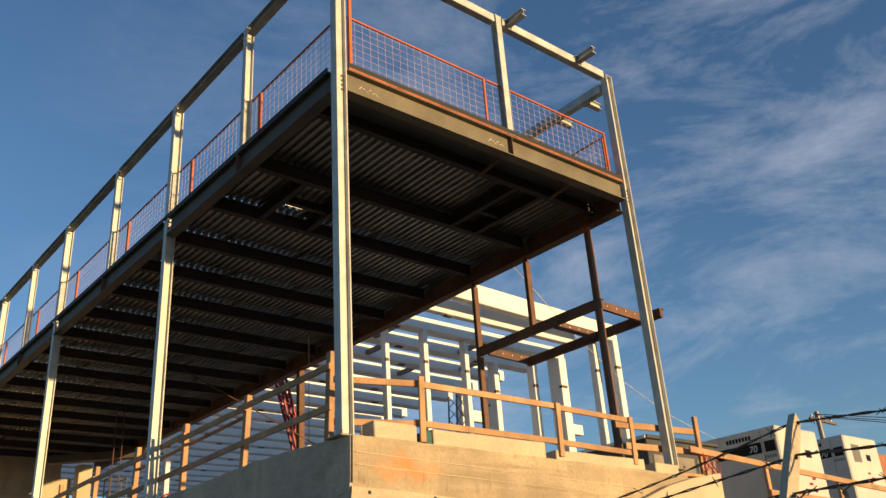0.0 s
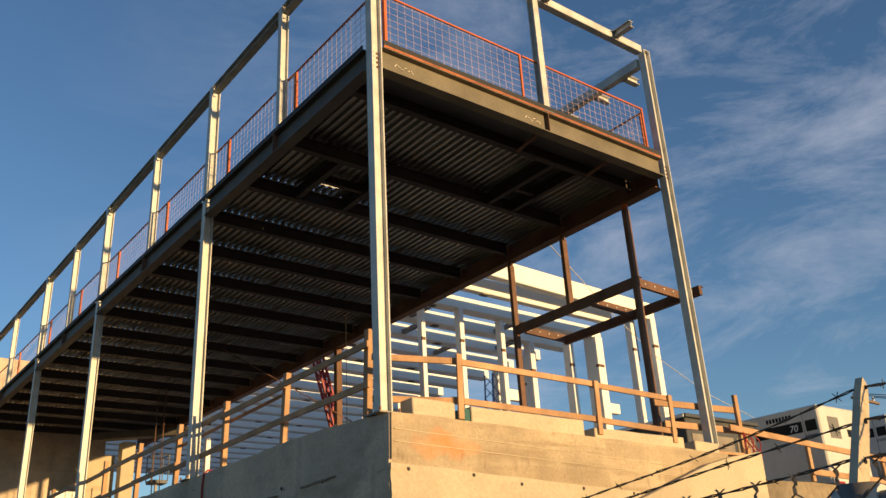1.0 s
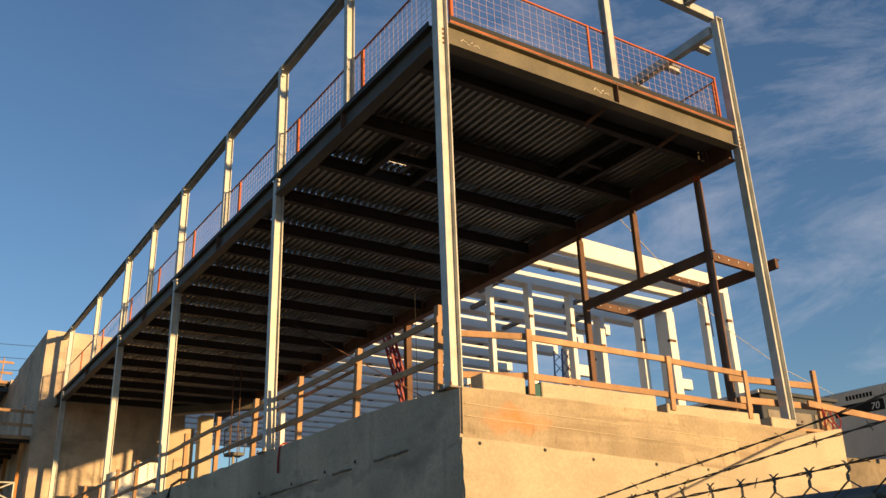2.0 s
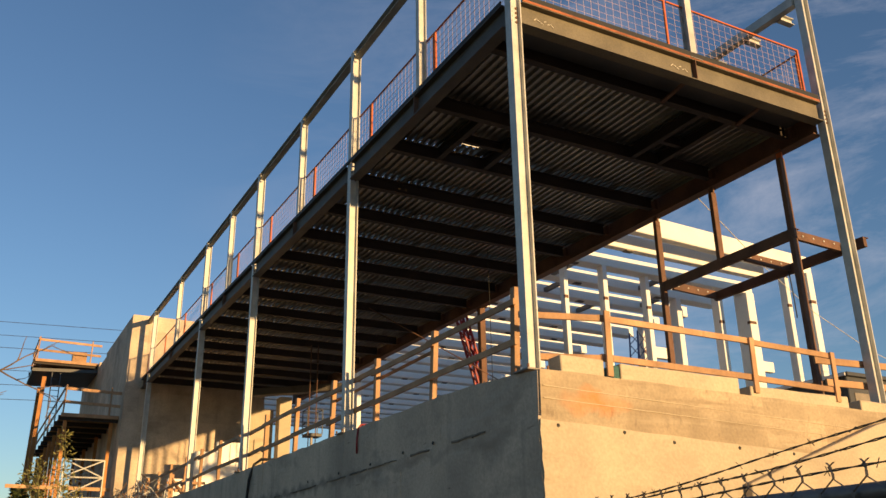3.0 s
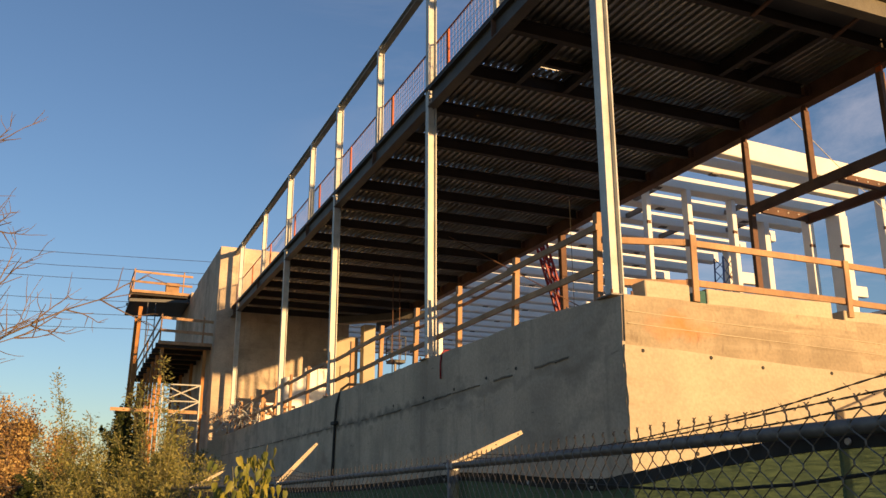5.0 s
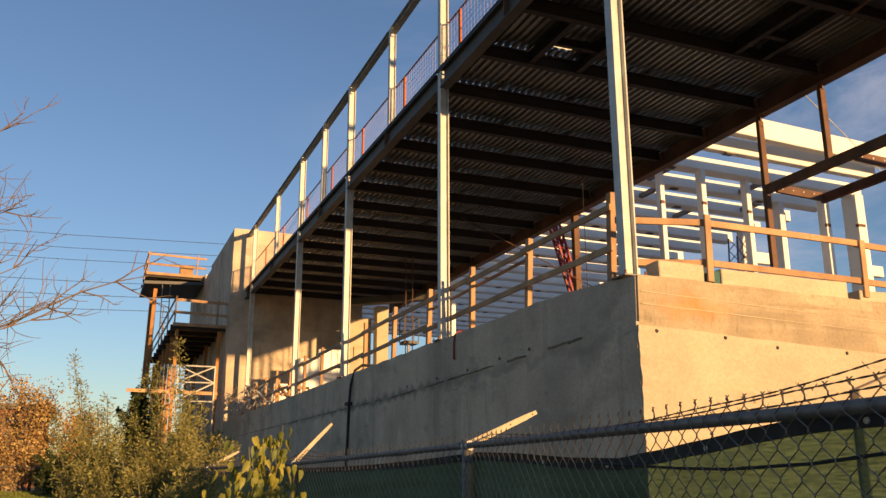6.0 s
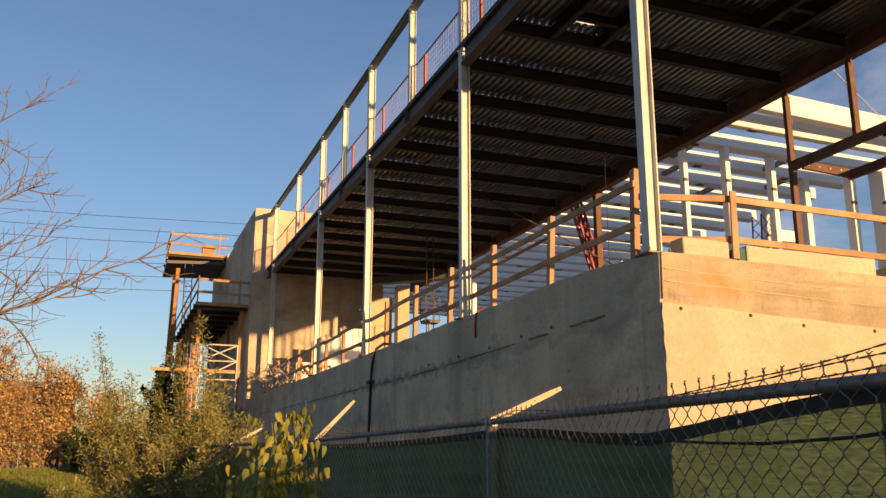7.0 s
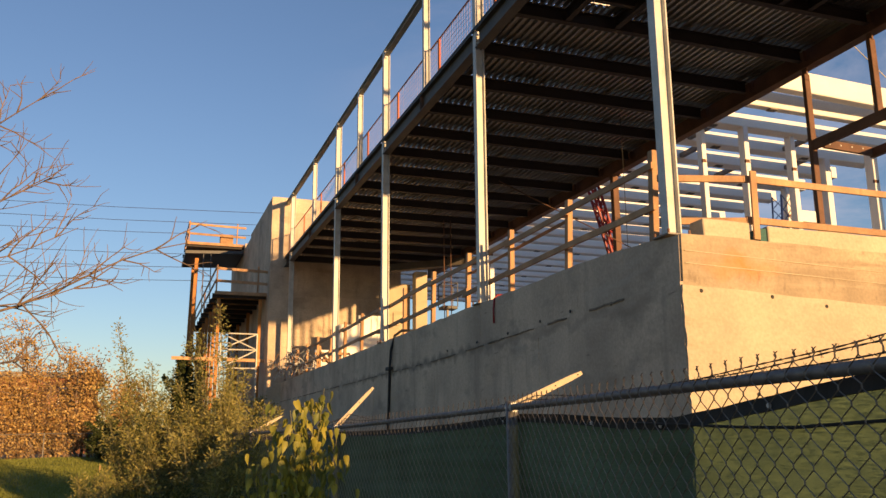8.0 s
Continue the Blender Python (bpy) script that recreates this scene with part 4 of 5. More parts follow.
# ---------------------------------------------------------------- formwork scaffold on the far block
def platform(y0, y1, x0, x1, z, label):
    t = thing("work_platform", (x0, y0, z), label, "scaffold platform", "scaffold platforms")
    n = max(3, int((x1 - x0) / 0.3))
    w = (x1 - x0) / n
    for k in range(n):
        bm = bmesh.new()
        box(bm, (x0 + k * w + 0.006, y0, z - 0.05), (x0 + (k + 1) * w - 0.006, y1, z), 0.004)
        part("plank", bm, LUMBER, t)
    for k in range(int((y1 - y0) / 1.6) + 1):
        y = y0 + 0.1 + k * 1.6
        if y < y1:
            bm = bmesh.new()
            box(bm, (x0 - 0.1, y, z - 0.23), (x1, y + 0.09, z - 0.055), 0.004)
            part("bearer", bm, DARKJOIST, t)
    bm = bmesh.new()
    box(bm, (x0 - 0.02, y0 - 0.03, z - 0.12), (x1, y0, z + 0.03), 0.004)
    part("fascia", bm, LUMBER, t)
    hs = [(x0 + 0.05, y0 + 0.05), (x0 + 0.05, y0 + (y1 - y0) / 2), (x0 + 0.05, y1 - 0.1), (x1 - 0.4, y0 + 0.05)]
    for k, (x, y) in enumerate(hs):
        bm = bmesh.new()
        timber(bm, (x, y, z), (x + 0.02, y, z + 1.2), 0.12, 0.06, (1, 0, 0))
        part("rail_post", bm, LUMBER, t)
    for h in (0.5, 1.05):
        for a, b2 in (((x0, y0 + 0.05, z + h), (x1 + 0.1, y0 + 0.05, z + h - 0.06)), ((x0 + 0.02, y0 - 0.2, z + h), (x0 + 0.02, y1, z + h))):
            bm = bmesh.new()
            timber(bm, a, b2, 0.04, 0.12)
            part("rail_board", bm, LUMBER, t)
    return t


platform(29.6, 44.0, -2.95, -0.72, 3.95, "timber work platform bracketed to the concrete side wall")
up = platform(39.5, 43.5, -3.75, -0.72, 8.3, "upper timber work platform with a dark plywood underside")
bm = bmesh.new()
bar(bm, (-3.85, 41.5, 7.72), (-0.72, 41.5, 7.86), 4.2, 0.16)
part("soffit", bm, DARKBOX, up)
bm = bmesh.new()
box(bm, (-2.0, 39.7, 8.3), (-1.3, 40.2, 8.9), 0.01)
single("timber_crate", bm, LUMBER, "pale timber crate on the upper work platform", "crate", at=(-2.0, 39.7, 8.3))


def prop(a, b2, w=0.14):
    bm = bmesh.new()
    timber(bm, a, b2, w, w)
    single("shore_post", bm, ORANGEW, "orange-brown timber shore post under the platform", "shore", "shore posts", at=a)


for k in range(7):
    y = 29.9 + 2.2 * k
    gz = ground_height(-2.8, y)
    prop((-2.75, y, gz), (-2.75, y, 3.72))
    if k % 2 == 0:
        prop((-1.0, y, ground_height(-1, y)), (-0.95, y, 3.72))
for y in (40.0, 43.0):
    prop((-3.35, y, ground_height(-3.3, y)), (-3.2, y, 7.5), 0.2)


def brace_frame(x0, x1, y, z0, z1):
    t = thing("scaffold_frame", (x0, y, z0), "pale tubular scaffold frame with cross braces", "scaffold", "scaffold frames")
    for a, b2 in (((x0, y, z0), (x0, y, z1)), ((x1, y, z0), (x1, y, z1)), ((x0, y, z1), (x1, y, z1)), ((x0, y, z1 - 0.7), (x1, y, z1 - 0.7)), ((x0, y, z1 - 1.5), (x1, y, z1 - 1.5)),
                  ((x0, y, z1), (x1, y, z1 - 0.7)), ((x1, y, z1), (x0, y, z1 - 0.7)), ((x0, y, z1 - 1.5), (x1, y, z1 - 0.7))):
        bm = bmesh.new()
        tube(bm, (a, b2), 0.032, 6)
        part("tube", bm, GALV, t)


for y in (29.7, 33.5):
    brace_frame(-2.6, -1.05, y, ground_height(-2, y), 2.15)
for z in (1.0,):
    bm = bmesh.new()
    timber(bm, (-4.6, 29.8, z + 0.05), (-0.62, 29.8, z), 0.05, 0.14)
    single("waler", bm, LUMBER, "raw timber waler tied across the scaffold", "timber", "walers", at=(-4.6, 29.8, z))
t = thing("ladder", (-2.2, 37.5, 3.95), "dark metal ladder between the work platforms", "ladder")
for dx in (0, 0.4):
    bm = bmesh.new()
    bar(bm, (-2.9 + dx, 38.6, 3.95), (-2.9 + dx, 39.2, 7.6), 0.05, 0.05)
    part("stile", bm, DARKBOX, t)
for k in range(11):
    bm = bmesh.new()
    tube(bm, ((-2.9, 38.65 + 0.05 * k, 4.25 + 0.3 * k), (-2.5, 38.65 + 0.05 * k, 4.25 + 0.3 * k)), 0.018, 5)
    part("rung", bm, DARKBOX, t)

# ---------------------------------------------------------------- trucks and container in the yard
def yard_z(x):
    return -0.45 + 1.05 * (x - 7.3) / 52.7


def text_on(parent, words, p, size, material, rot):
    cu = bpy.data.curves.new("t", "FONT")
    cu.body, cu.size, cu.extrude, cu.shear = words, size, 0.004, 0.2
    ob = bpy.data.objects.new("t", cu)
    scene.collection.objects.link(ob)
    bpy.context.view_layer.update()
    me = bpy.data.meshes.new_from_object(ob.evaluated_get(bpy.context.evaluated_depsgraph_get()))
    bpy.data.objects.remove(ob)
    me.materials.clear()
    me.materials.append(material)
    o = new("numeral", me)
    o.parent = parent
    o.matrix_local = Matrix.Translation(Vector(p) - PLACE[parent]) @ rot
    PLACE[o] = PLACE[parent]


def truck(x, y, w, L, z0, z1):
    """A box-bodied service truck: its side along y faces the deck, its end faces the sun."""
    t = thing("service_truck", (x, y, z0), "white box-bodied service truck with a dark window band", "truck", "service trucks")
    zb = z0 + 0.75
    bm = bmesh.new()
    box(bm, (x, y, zb), (x + w, y + L, z1), 0.05)
    part("body", bm, VANWHITE, t)
    bm = bmesh.new()
    box(bm, (x + 0.25, y + 0.1, z0 + 0.4), (x + w - 0.25, y + L - 0.1, zb))
    part("chassis", bm, RUBBER, t)
    for a, b2 in ((0.62, L - 0.2), (0.12, 0.5)):
        bm = bmesh.new()
        box(bm, (x - 0.012, y + a, z1 - 0.80), (x + 0.02, y + b2, z1 - 0.45), 0.004)
        part("window_band", bm, GLASS, t, "dark tinted window band")
    for k in range(8):
        bm = bmesh.new()
        box(bm, (x - 0.01, y + 0.95 + 0.12 * k, z1 - 0.32), (x + 0.02, y + 1.03 + 0.12 * k, z1 - 0.18))
        part("vent_slot", bm, GLASS, t)
    for k in range(5):
        bm = bmesh.new()
        box(bm, (x - 0.008, y + 0.15 + 0.09 * k, z1 - 1.0), (x + 0.02, y + 0.2 + 0.09 * k, z1 - 0.9))
        part("marking", bm, MARK, t, "grey marking")
    bm = bmesh.new()
    box(bm, (x - 0.006, y + 0.56, zb + 0.1), (x + 0.02, y + 0.575, z1 - 0.1))
    part("door_seam", bm, MARK, t)
    bm = bmesh.new()
    box(bm, (x + 0.5, y - 0.012, z1 - 1.05), (x + 1.15, y + 0.02, z1 - 0.35), 0.004)
    part("end_panel", bm, MARK, t, "grey louvred panel in the end wall")
    bm = bmesh.new()
    box(bm, (x + 1.6, y - 0.012, z1 - 0.95), (x + 1.95, y + 0.02, z1 - 0.7), 0.004)
    part("end_window", bm, GLASS, t, "dark window in the end wall")
    for k in range(4):
        bm = bmesh.new()
        box(bm, (x + 1.4 + 0.25 * (k % 2), y - 0.01, z1 - 1.5 - 0.18 * k), (x + 1.62 + 0.25 * (k % 2), y + 0.02, z1 - 1.42 - 0.18 * k))
        part("marking", bm, REDPAINT, t, "red marking")
    bm = bmesh.new()
    box(bm, (x + 0.02, y - 0.06, zb - 0.05), (x + w - 0.02, y + 0.02, zb + 0.35), 0.02)
    part("bumper", bm, VANWHITE, t)
    bm = bmesh.new()
    box(bm, (x + 0.2, y - 0.075, zb + 0.02), (x + 0.6, y - 0.05, zb + 0.24), 0.01)
    part("tail_light", bm, REDPAINT, t, "red tail light")
    for yy in (y + 1.3, y + L - 1.2):
        for xx in (x + 0.02, x + w - 0.32):
            bm = bmesh.new()
            tube(bm, ((xx, yy, z0 + 0.5), (xx + 0.3, yy, z0 + 0.5)), 0.5, 24)
            wheel = part("tyre", bm, RUBBER, t)
            bm = bmesh.new()
            tube(bm, ((xx - 0.02, yy, z0 + 0.5), (xx + 0.03, yy, z0 + 0.5)), (0.2, 0.29), 16)
            part("rim", bm, GALV, wheel)
    text_on(t, "70", (x - 0.016, y + 1.08, z1 - 0.74), 0.30, LETTER, Matrix.Rotation(radians(-90), 4, "Z") @ Matrix.Rotation(radians(90), 4, "X"))
    return t


truck(20.4, 5.45, 2.6, 6.5, yard_z(19.9), 3.22)
truck(28.6, 7.15, 2.8, 7.0, yard_z(28.4), 3.98)

t = thing("site_container", (13.4, 5.4, yard_z(13.4)), "dark painted site container with grey side panels", "container")
z0 = yard_z(13.4)
bm = bmesh.new()
box(bm, (13.4, 5.4, z0), (16.6, 8.5, 2.2), 0.02)
part("body", bm, DARKBOX, t)
for k in range(3):
    bm = bmesh.new()
    box(bm, (13.6 + 1.0 * k, 5.38, z0 + 0.5), (14.45 + 1.0 * k, 5.41, 1.75), 0.006)
    part("side_panel", bm, GREYWIN, t, "grey-brown glazed side panel")
bm = bmesh.new()
box(bm, (13.33, 5.3, 2.16), (16.7, 8.6, 2.26), 0.01)
part("roof", bm, DARKBOX, t)
bm = bmesh.new()
bar(bm, (13.3, 5.35, 2.2), (13.3, 8.6, 2.2), 0.03, 0.08)
part("roof_trim", bm, LETTER, t, "white roof trim")
bm = bmesh.new()
box(bm, (33.5, 9.0, yard_z(33)), (40.0, 14.0, 4.1), 0.05)
single("red_container", bm, BRICK, "dull red shipping container in the yard", "container", at=(33.5, 9, yard_z(33)))

t = thing("utility_pole", (30.2, 8.7, yard_z(30)), "grey timber utility pole with a crossarm", "utility pole")
bm = bmesh.new()
tube(bm, ((30.2, 8.7, yard_z(30)), (30.1, 8.7, 5.4)), (0.13, 0.10), 10)
part("pole", bm, PIPE, t)
bm = bmesh.new()
bar(bm, (29.4, 8.7, 5.05), (31.6, 8.7, 5.0), 0.1, 0.1)
part("crossarm", bm, BARK, t)
for k, dx in enumerate((-0.6, 0.3, 1.0)):
    bm = bmesh.new()
    tube(bm, ((30.2 + dx, 8.7, 5.05), (30.2 + dx, 8.7, 5.25)), 0.05, 8)
    part("insulator", bm, GALV, t)
    strand("power_line", [(30.2 + dx, 8.7, 5.25), (45, 3, 4.9 - 0.3 * k), (70, -8, 6.5)], 0.02, RUBBER, "black overhead power line leaving the utility pole", "power line", 4)

# overhead lines far behind, ending at a pole hidden by the far block
for k, z in enumerate((16.9, 15.8, 14.8, 13.0, 11.85, 10.7)):
    strand("overhead_line", [(-70, 66.4, z - 0.9), (-30, 66.4, z - 0.35), (-8.5, 66.4, z), (5.4, 66.4, z + 0.5)], 0.022, RUBBER, "thin dark overhead power line", "power line", 4)
t = thing("line_pole", (5.4, 66.4, -3.9), "tall timber pole carrying the overhead lines", "utility pole")
bm = bmesh.new()
tube(bm, ((5.4, 66.4, -4.0), (5.4, 66.4, 17.6)), (0.22, 0.15), 10)
part("pole", bm, BARK, t)

# ---------------------------------------------------------------- chain link fence with barbed wire
FKNOTS = ((-11.0, -5.05, -2.262), (-8.17, -4.66, -2.282), (-4.46, -4.13, -2.262), (-1.15, -4.31, -2.315), (2.2, -4.6, -2.33), (9.0, -5.0, -2.36))


def fknot(y, c):
    for a, b2 in zip(FKNOTS, FKNOTS[1:]):
        if y <= b2[0]:
            break
    return a[c] + (b2[c] - a[c]) * (y - a[0]) / (b2[0] - a[0])


def fx(y):
    return fknot(y, 1)


def fz(y):
    """Centre of the top rail."""
    return fknot(y, 2)


def fence_ground(y):
    return ground_height(fx(y), y)


fence = thing("chain_link_fence", (fx(-4.46), -4.46, -4.0), "galvanised chain link fence with barbed wire arms", "fence")
Y0, Y1 = -10.9, 8.0
posts = [-11.0, -8.17, -4.46, -1.15, 2.2, 5.4]
TIPS = {-8.17: (-4.37, -8.075, -2.045), -4.46: (-3.75, -4.52, -2.083), -1.15: (-3.98, -1.14, -1.97)}
bm = bmesh.new()
tube(bm, [(fx(y), y, fz(y)) for y in (Y0, -8.17, -4.46, -1.15, 2.2, Y1)], 0.0165, 12)
part("top_rail", bm, PIPE, fence, "dull galvanised top rail", True)
for y in posts:
    bm = bmesh.new()
    tube(bm, ((fx(y), y, -4.1), (fx(y), y, fz(y) + 0.03)), 0.03, 12)
    p = part("fence_post", bm, PIPE, fence, "", True)
    bm = bmesh.new()
    tube(bm, ((fx(y), y - 0.035, fz(y)), (fx(y), y + 0.035, fz(y))), 0.026, 12)
    part("loop_cap", bm, GALV, p)
    bm = bmesh.new()
    a = Vector((fx(y) - 0.005, y, fz(y)))
    q = Vector(TIPS[y]) if y in TIPS else a + Vector((0.36, 0.0, 0.20))
    d = (q - a).normalized()
    u = Vector((-d.z, 0, d.x))
    n = 6
    ring = []
    for i in range(n + 1):
        w = 0.019 - 0.005 * i / n - (0.004 if i == n else 0)
        c = a.lerp(q, i / n)
        ring.append([bm.verts.new(c + u * w + Vector((0, -0.004, 0))), bm.verts.new(c - u * w + Vector((0, -0.004, 0))),
                     bm.verts.new(c - u * w + Vector((0, 0.010, 0))), bm.verts.new(c + u * w + Vector((0, 0.010, 0)))])
    for r0, r1 in zip(ring, ring[1:]):
        for i in range(4):
            bm.faces.new((r0[i], r0[(i + 1) % 4], r1[(i + 1) % 4], r1[i]))
    bm.faces.new(ring[0][::-1])
    bm.faces.new(ring[-1])
    bmesh.ops.recalc_face_normals(bm, faces=bm.faces)
    arm = part("wire_arm", bm, ARM, fence, "cream painted steel barbed wire arm")
    for f in (0.30, 0.62, 0.94):
        c = a.lerp(q, f)
        bm = bmesh.new()
        tube(bm, (c + Vector((0, -0.007, 0)), c + Vector((0, 0.0, 0))), 0.004, 8)
        part("wire_slot", bm, RUBBER, arm)

# the link wires: each one zigzags from the rail to the ground
HW, DZ = 0.038, 0.035
bm_v, bm_f = [], []


def wire_run(pts, r):
    s = len(bm_v)
    for p in pts:
        for k in range(3):
            g = k * math.tau / 3 + 0.5
            bm_v.append((p[0] + r * math.cos(g), p[1] + 1.35 * r * math.sin(g), p[2]))
    for i in range(len(pts) - 1):
        for k in range(3):
            a, b2 = s + 3 * i + k, s + 3 * i + (k + 1) % 3
            bm_f.append((a, b2, b2 + 3, a + 3))


def link_run(ya, yb):
    bm_v.clear()
    bm_f.clear()
    k = 0
    y = ya
    while y < yb:
        pts = []
        n = int((fz(y) + 0.05 + 4.02) / DZ)
        for i in range(n + 1):
            s = HW / 2 * (1 if i % 2 == k % 2 else -1)
            yy = y + s
            px, pz = fx(yy) - 0.024, fz(y) + 0.032 - i * DZ + 0.003 * math.sin(y * 9)
            e = 0.0022 if s > 0 else -0.0022
            px += e
            pts.append((px, yy + e, pz + 0.0045))
            pts.append((px, yy + e, pz - 0.0045))
        wire_run(pts, 0.0019)
        top = pts[0]
        if k % 2 == 0:
            yy = top[1]
            j = 0.006 * math.sin(y * 77)
            wire_run([top, (top[0], yy + j, top[2] + 0.006), (top[0], yy + j, top[2] + 0.012), (top[0] + 0.005, yy + 0.012 + j, top[2] + 0.022)], 0.0019)
            wire_run([(top[0], yy + j, top[2] + 0.004), (top[0] - 0.003, yy + j + 0.003, top[2] + 0.012), (top[0] - 0.006, yy - 0.013 + j, top[2] + 0.020)], 0.0019)
        y += HW
        k += 1
    me = bpy.data.meshes.new("link_fabric")
    o = [PLACE[fence][i] for i in range(3)]
    me.from_pydata([(v[0] - o[0], v[1] - o[1], v[2] - o[2]) for v in bm_v], [], list(bm_f))
    me.materials.append(LINK)
    ob = new("link_fabric", me)
    ob.parent = fence
    tagged(ob, "woven galvanised chain link wire", kind="stuff")


bounds = [Y0] + posts[1:] + [Y1]
for ya, yb in zip(bounds, bounds[1:]):
    link_run(ya, yb)

# barbed strands on the arms
rnd = random.Random(11)


def arm_point(y, f):
    a = Vector((fx(y), y, fz(y)))
    q = Vector(TIPS[y]) if y in TIPS else a + Vector((0.36, 0.0, 0.20))
    return a.lerp(q, f)


for f, drop in ((0.34, 0.035), (0.64, 0.06), (0.95, 0.09)):
    bm = bmesh.new()
    for ya, yb in zip(posts[:4], posts[1:5]):
        n = 26
        A, B = arm_point(ya, f), arm_point(yb, f)
        if yb > -5:
            B = arm_point(yb, f * 0.35)
        if ya > -5:
            A = arm_point(ya, f * 0.35)
        pts = [A.lerp(B, i / n) + Vector((0, 0, -drop * 4 * (i / n) * (1 - i / n) + 0.003 * math.sin(i + 9 * f))) for i in range(n + 1)]
        for ph in (0, math.pi):
            fine = []
            for i in range(n):
                for j in range(4):
                    g = (i * 4 + j) * 1.6 + ph
                    fine.append(pts[i].lerp(pts[i + 1], j / 4) + Vector((math.cos(g), 0, math.sin(g))) * 0.0017)
            fine.append(pts[n])
            tube(bm, fine, 0.0015, 4, False)
        s = 0.4
        while s < n:
            i = min(n - 1, int(s))
            c = pts[i].lerp(pts[i + 1], s - i)
            for _ in range(2):
                d = Vector((rnd.uniform(-1, 1), rnd.uniform(-0.8, 0.8), rnd.uniform(-1, 1))).normalized() * 0.011
                tube(bm, (c - d, c + d), 0.0009, 4, False)
            s += 0.125 * n / abs(yb - ya)
    part("barbed_strand", bm, DARKWIRE, fence, "twisted barbed wire strand")

# green privacy screen hung behind the links
HANG = ((-11.0, 0.12), (-8.55, 0.07), (-8.17, 0.012), (-7.3, 0.004), (-7.04, 0.018), (-6.55, 0.062), (-6.2, 0.09), (-5.76, 0.082), (-5.15, 0.055), (-4.46, 0.036))


def hem_z(y):
    """Tied close under the rail at the near post, and sagging in the middle of the bay."""
    if y >= -4.46:
        return fz(y) - 0.036 - 0.022 * abs(math.sin(math.pi * (y + 4.46) / 3.3)) ** 0.8
    for a, b2 in zip(HANG, HANG[1:]):
        if y <= b2[0]:
            break
    return fz(y) - a[1] - (b2[1] - a[1]) * (y - a[0]) / (b2[0] - a[0])


ysn = [Y0 + 0.08 * i for i in range(int((Y1 - Y0) / 0.08))]
zs = [0.0, 0.04] + [0.06 + 0.02 * i for i in range(22)] + [0.56, 0.72, 0.9, 1.1, 1.3, 1.5, 1.62]
screen = thing("privacy_screen", (fx(-4.46) + 0.05, -4.46, -4.0), "dark green woven privacy screen tied behind the fence", "fence screen")


def screen_point(y, d):
    wav = 0.018 * math.sin(3.1 * y + 9 * d) * min(1, d * 3) + 0.012 * math.sin(17 * d + 1.3 * y) + 0.006 * math.sin(23 * y)
    wav += 0.004 * math.sin(70 * d + 3 * math.sin(1.4 * y)) * min(1, d * 8) + 0.003 * math.sin(41 * d - 2.2 * y)
    return (fx(y) + 0.045 + wav, y, hem_z(y) - d * (1 + 0.02 * math.sin(y)))


bm = bmesh.new()
g = [[bm.verts.new(screen_point(y, d)) for d in zs] for y in ysn]
for i in range(len(ysn) - 1):
    for j in range(len(zs) - 1):
        bm.faces.new((g[i][j], g[i + 1][j], g[i + 1][j + 1], g[i][j + 1]))
part("cloth", bm, SCREEN, screen, "dark green translucent woven cloth", True)
bm = bmesh.new()
for y0, y1 in zip(ysn, ysn[1:]):
    p = [Vector(screen_point(y, d)) + Vector((-0.004, 0, 0.004)) for y, d in ((y0, 0), (y1, 0), (y1, 0.04), (y0, 0.04))]
    bm.faces.new([bm.verts.new(v) for v in p])
bmesh.ops.remove_doubles(bm, verts=bm.verts[:], dist=0.0005)
bmesh.ops.solidify(bm, geom=bm.faces[:], thickness=0.003)
part("hem", bm, HEM, screen, "black reinforced hem band")
bm = bmesh.new()
tube(bm, [(fx(y) + 0.012, y, z) for y, z in ((-5.9, -2.368), (-6.29, -2.381), (-6.6, -2.393), (-6.87, -2.398), (-7.2, -2.388), (-7.7, -2.35), (-8.15, -2.30))], 0.0045, 5)
part("cord", bm, HEM, screen, "black slack tie cord")
for k in range(16):
    y = -8.6 + 0.62 * k
    p = Vector(screen_point(y, 0.022)) + Vector((-0.008, 0, 0))
    bm = bmesh.new()
    tube(bm, (p, p + Vector((-0.004, 0, 0))), (0.008, 0.007), 10)
    part("grommet", bm, GALV, screen, "bright metal grommet")


# ---------------------------------------------------------------- plants
def leaves(name, pts, dirs, size, ratio, material, parent, label, seed, fold=0.25):
    """Many small folded leaves: four corners and a keel each."""
    r = np.random.RandomState(seed)
    n = len(pts)
    pts, dirs = np.asarray(pts, float), np.asarray(dirs, float) + r.normal(0, 0.45, (n, 3))
    dirs /= np.linalg.norm(dirs, axis=1)[:, None]
    side = np.cross(dirs, r.normal(0, 1, (n, 3)))
    side /= np.linalg.norm(side, axis=1)[:, None]
    up = np.cross(side, dirs)
    L = (size * r.uniform(0.65, 1.3, n))[:, None]
    w = L * ratio * 0.5
    a, c = pts, pts + dirs * L
    m = pts + dirs * L * 0.45
    v = np.stack([a, m + side * w + up * w * fold, c, m - side * w + up * w * fold], 1).reshape(-1, 3)
    i = np.arange(n)[:, None] * 4
    f = np.concatenate([i + np.array([0, 1, 2]), i + np.array([0, 2, 3])], 1).reshape(-1, 3)
    me = bpy.data.meshes.new(name)
    at = PLACE[parent]
    me.from_pydata((v - np.array(at)).tolist(), [], f.tolist())
    me.materials.append(material)
    o = new(name, me)
    o.parent = parent
    return tagged(o, label, kind="stuff")


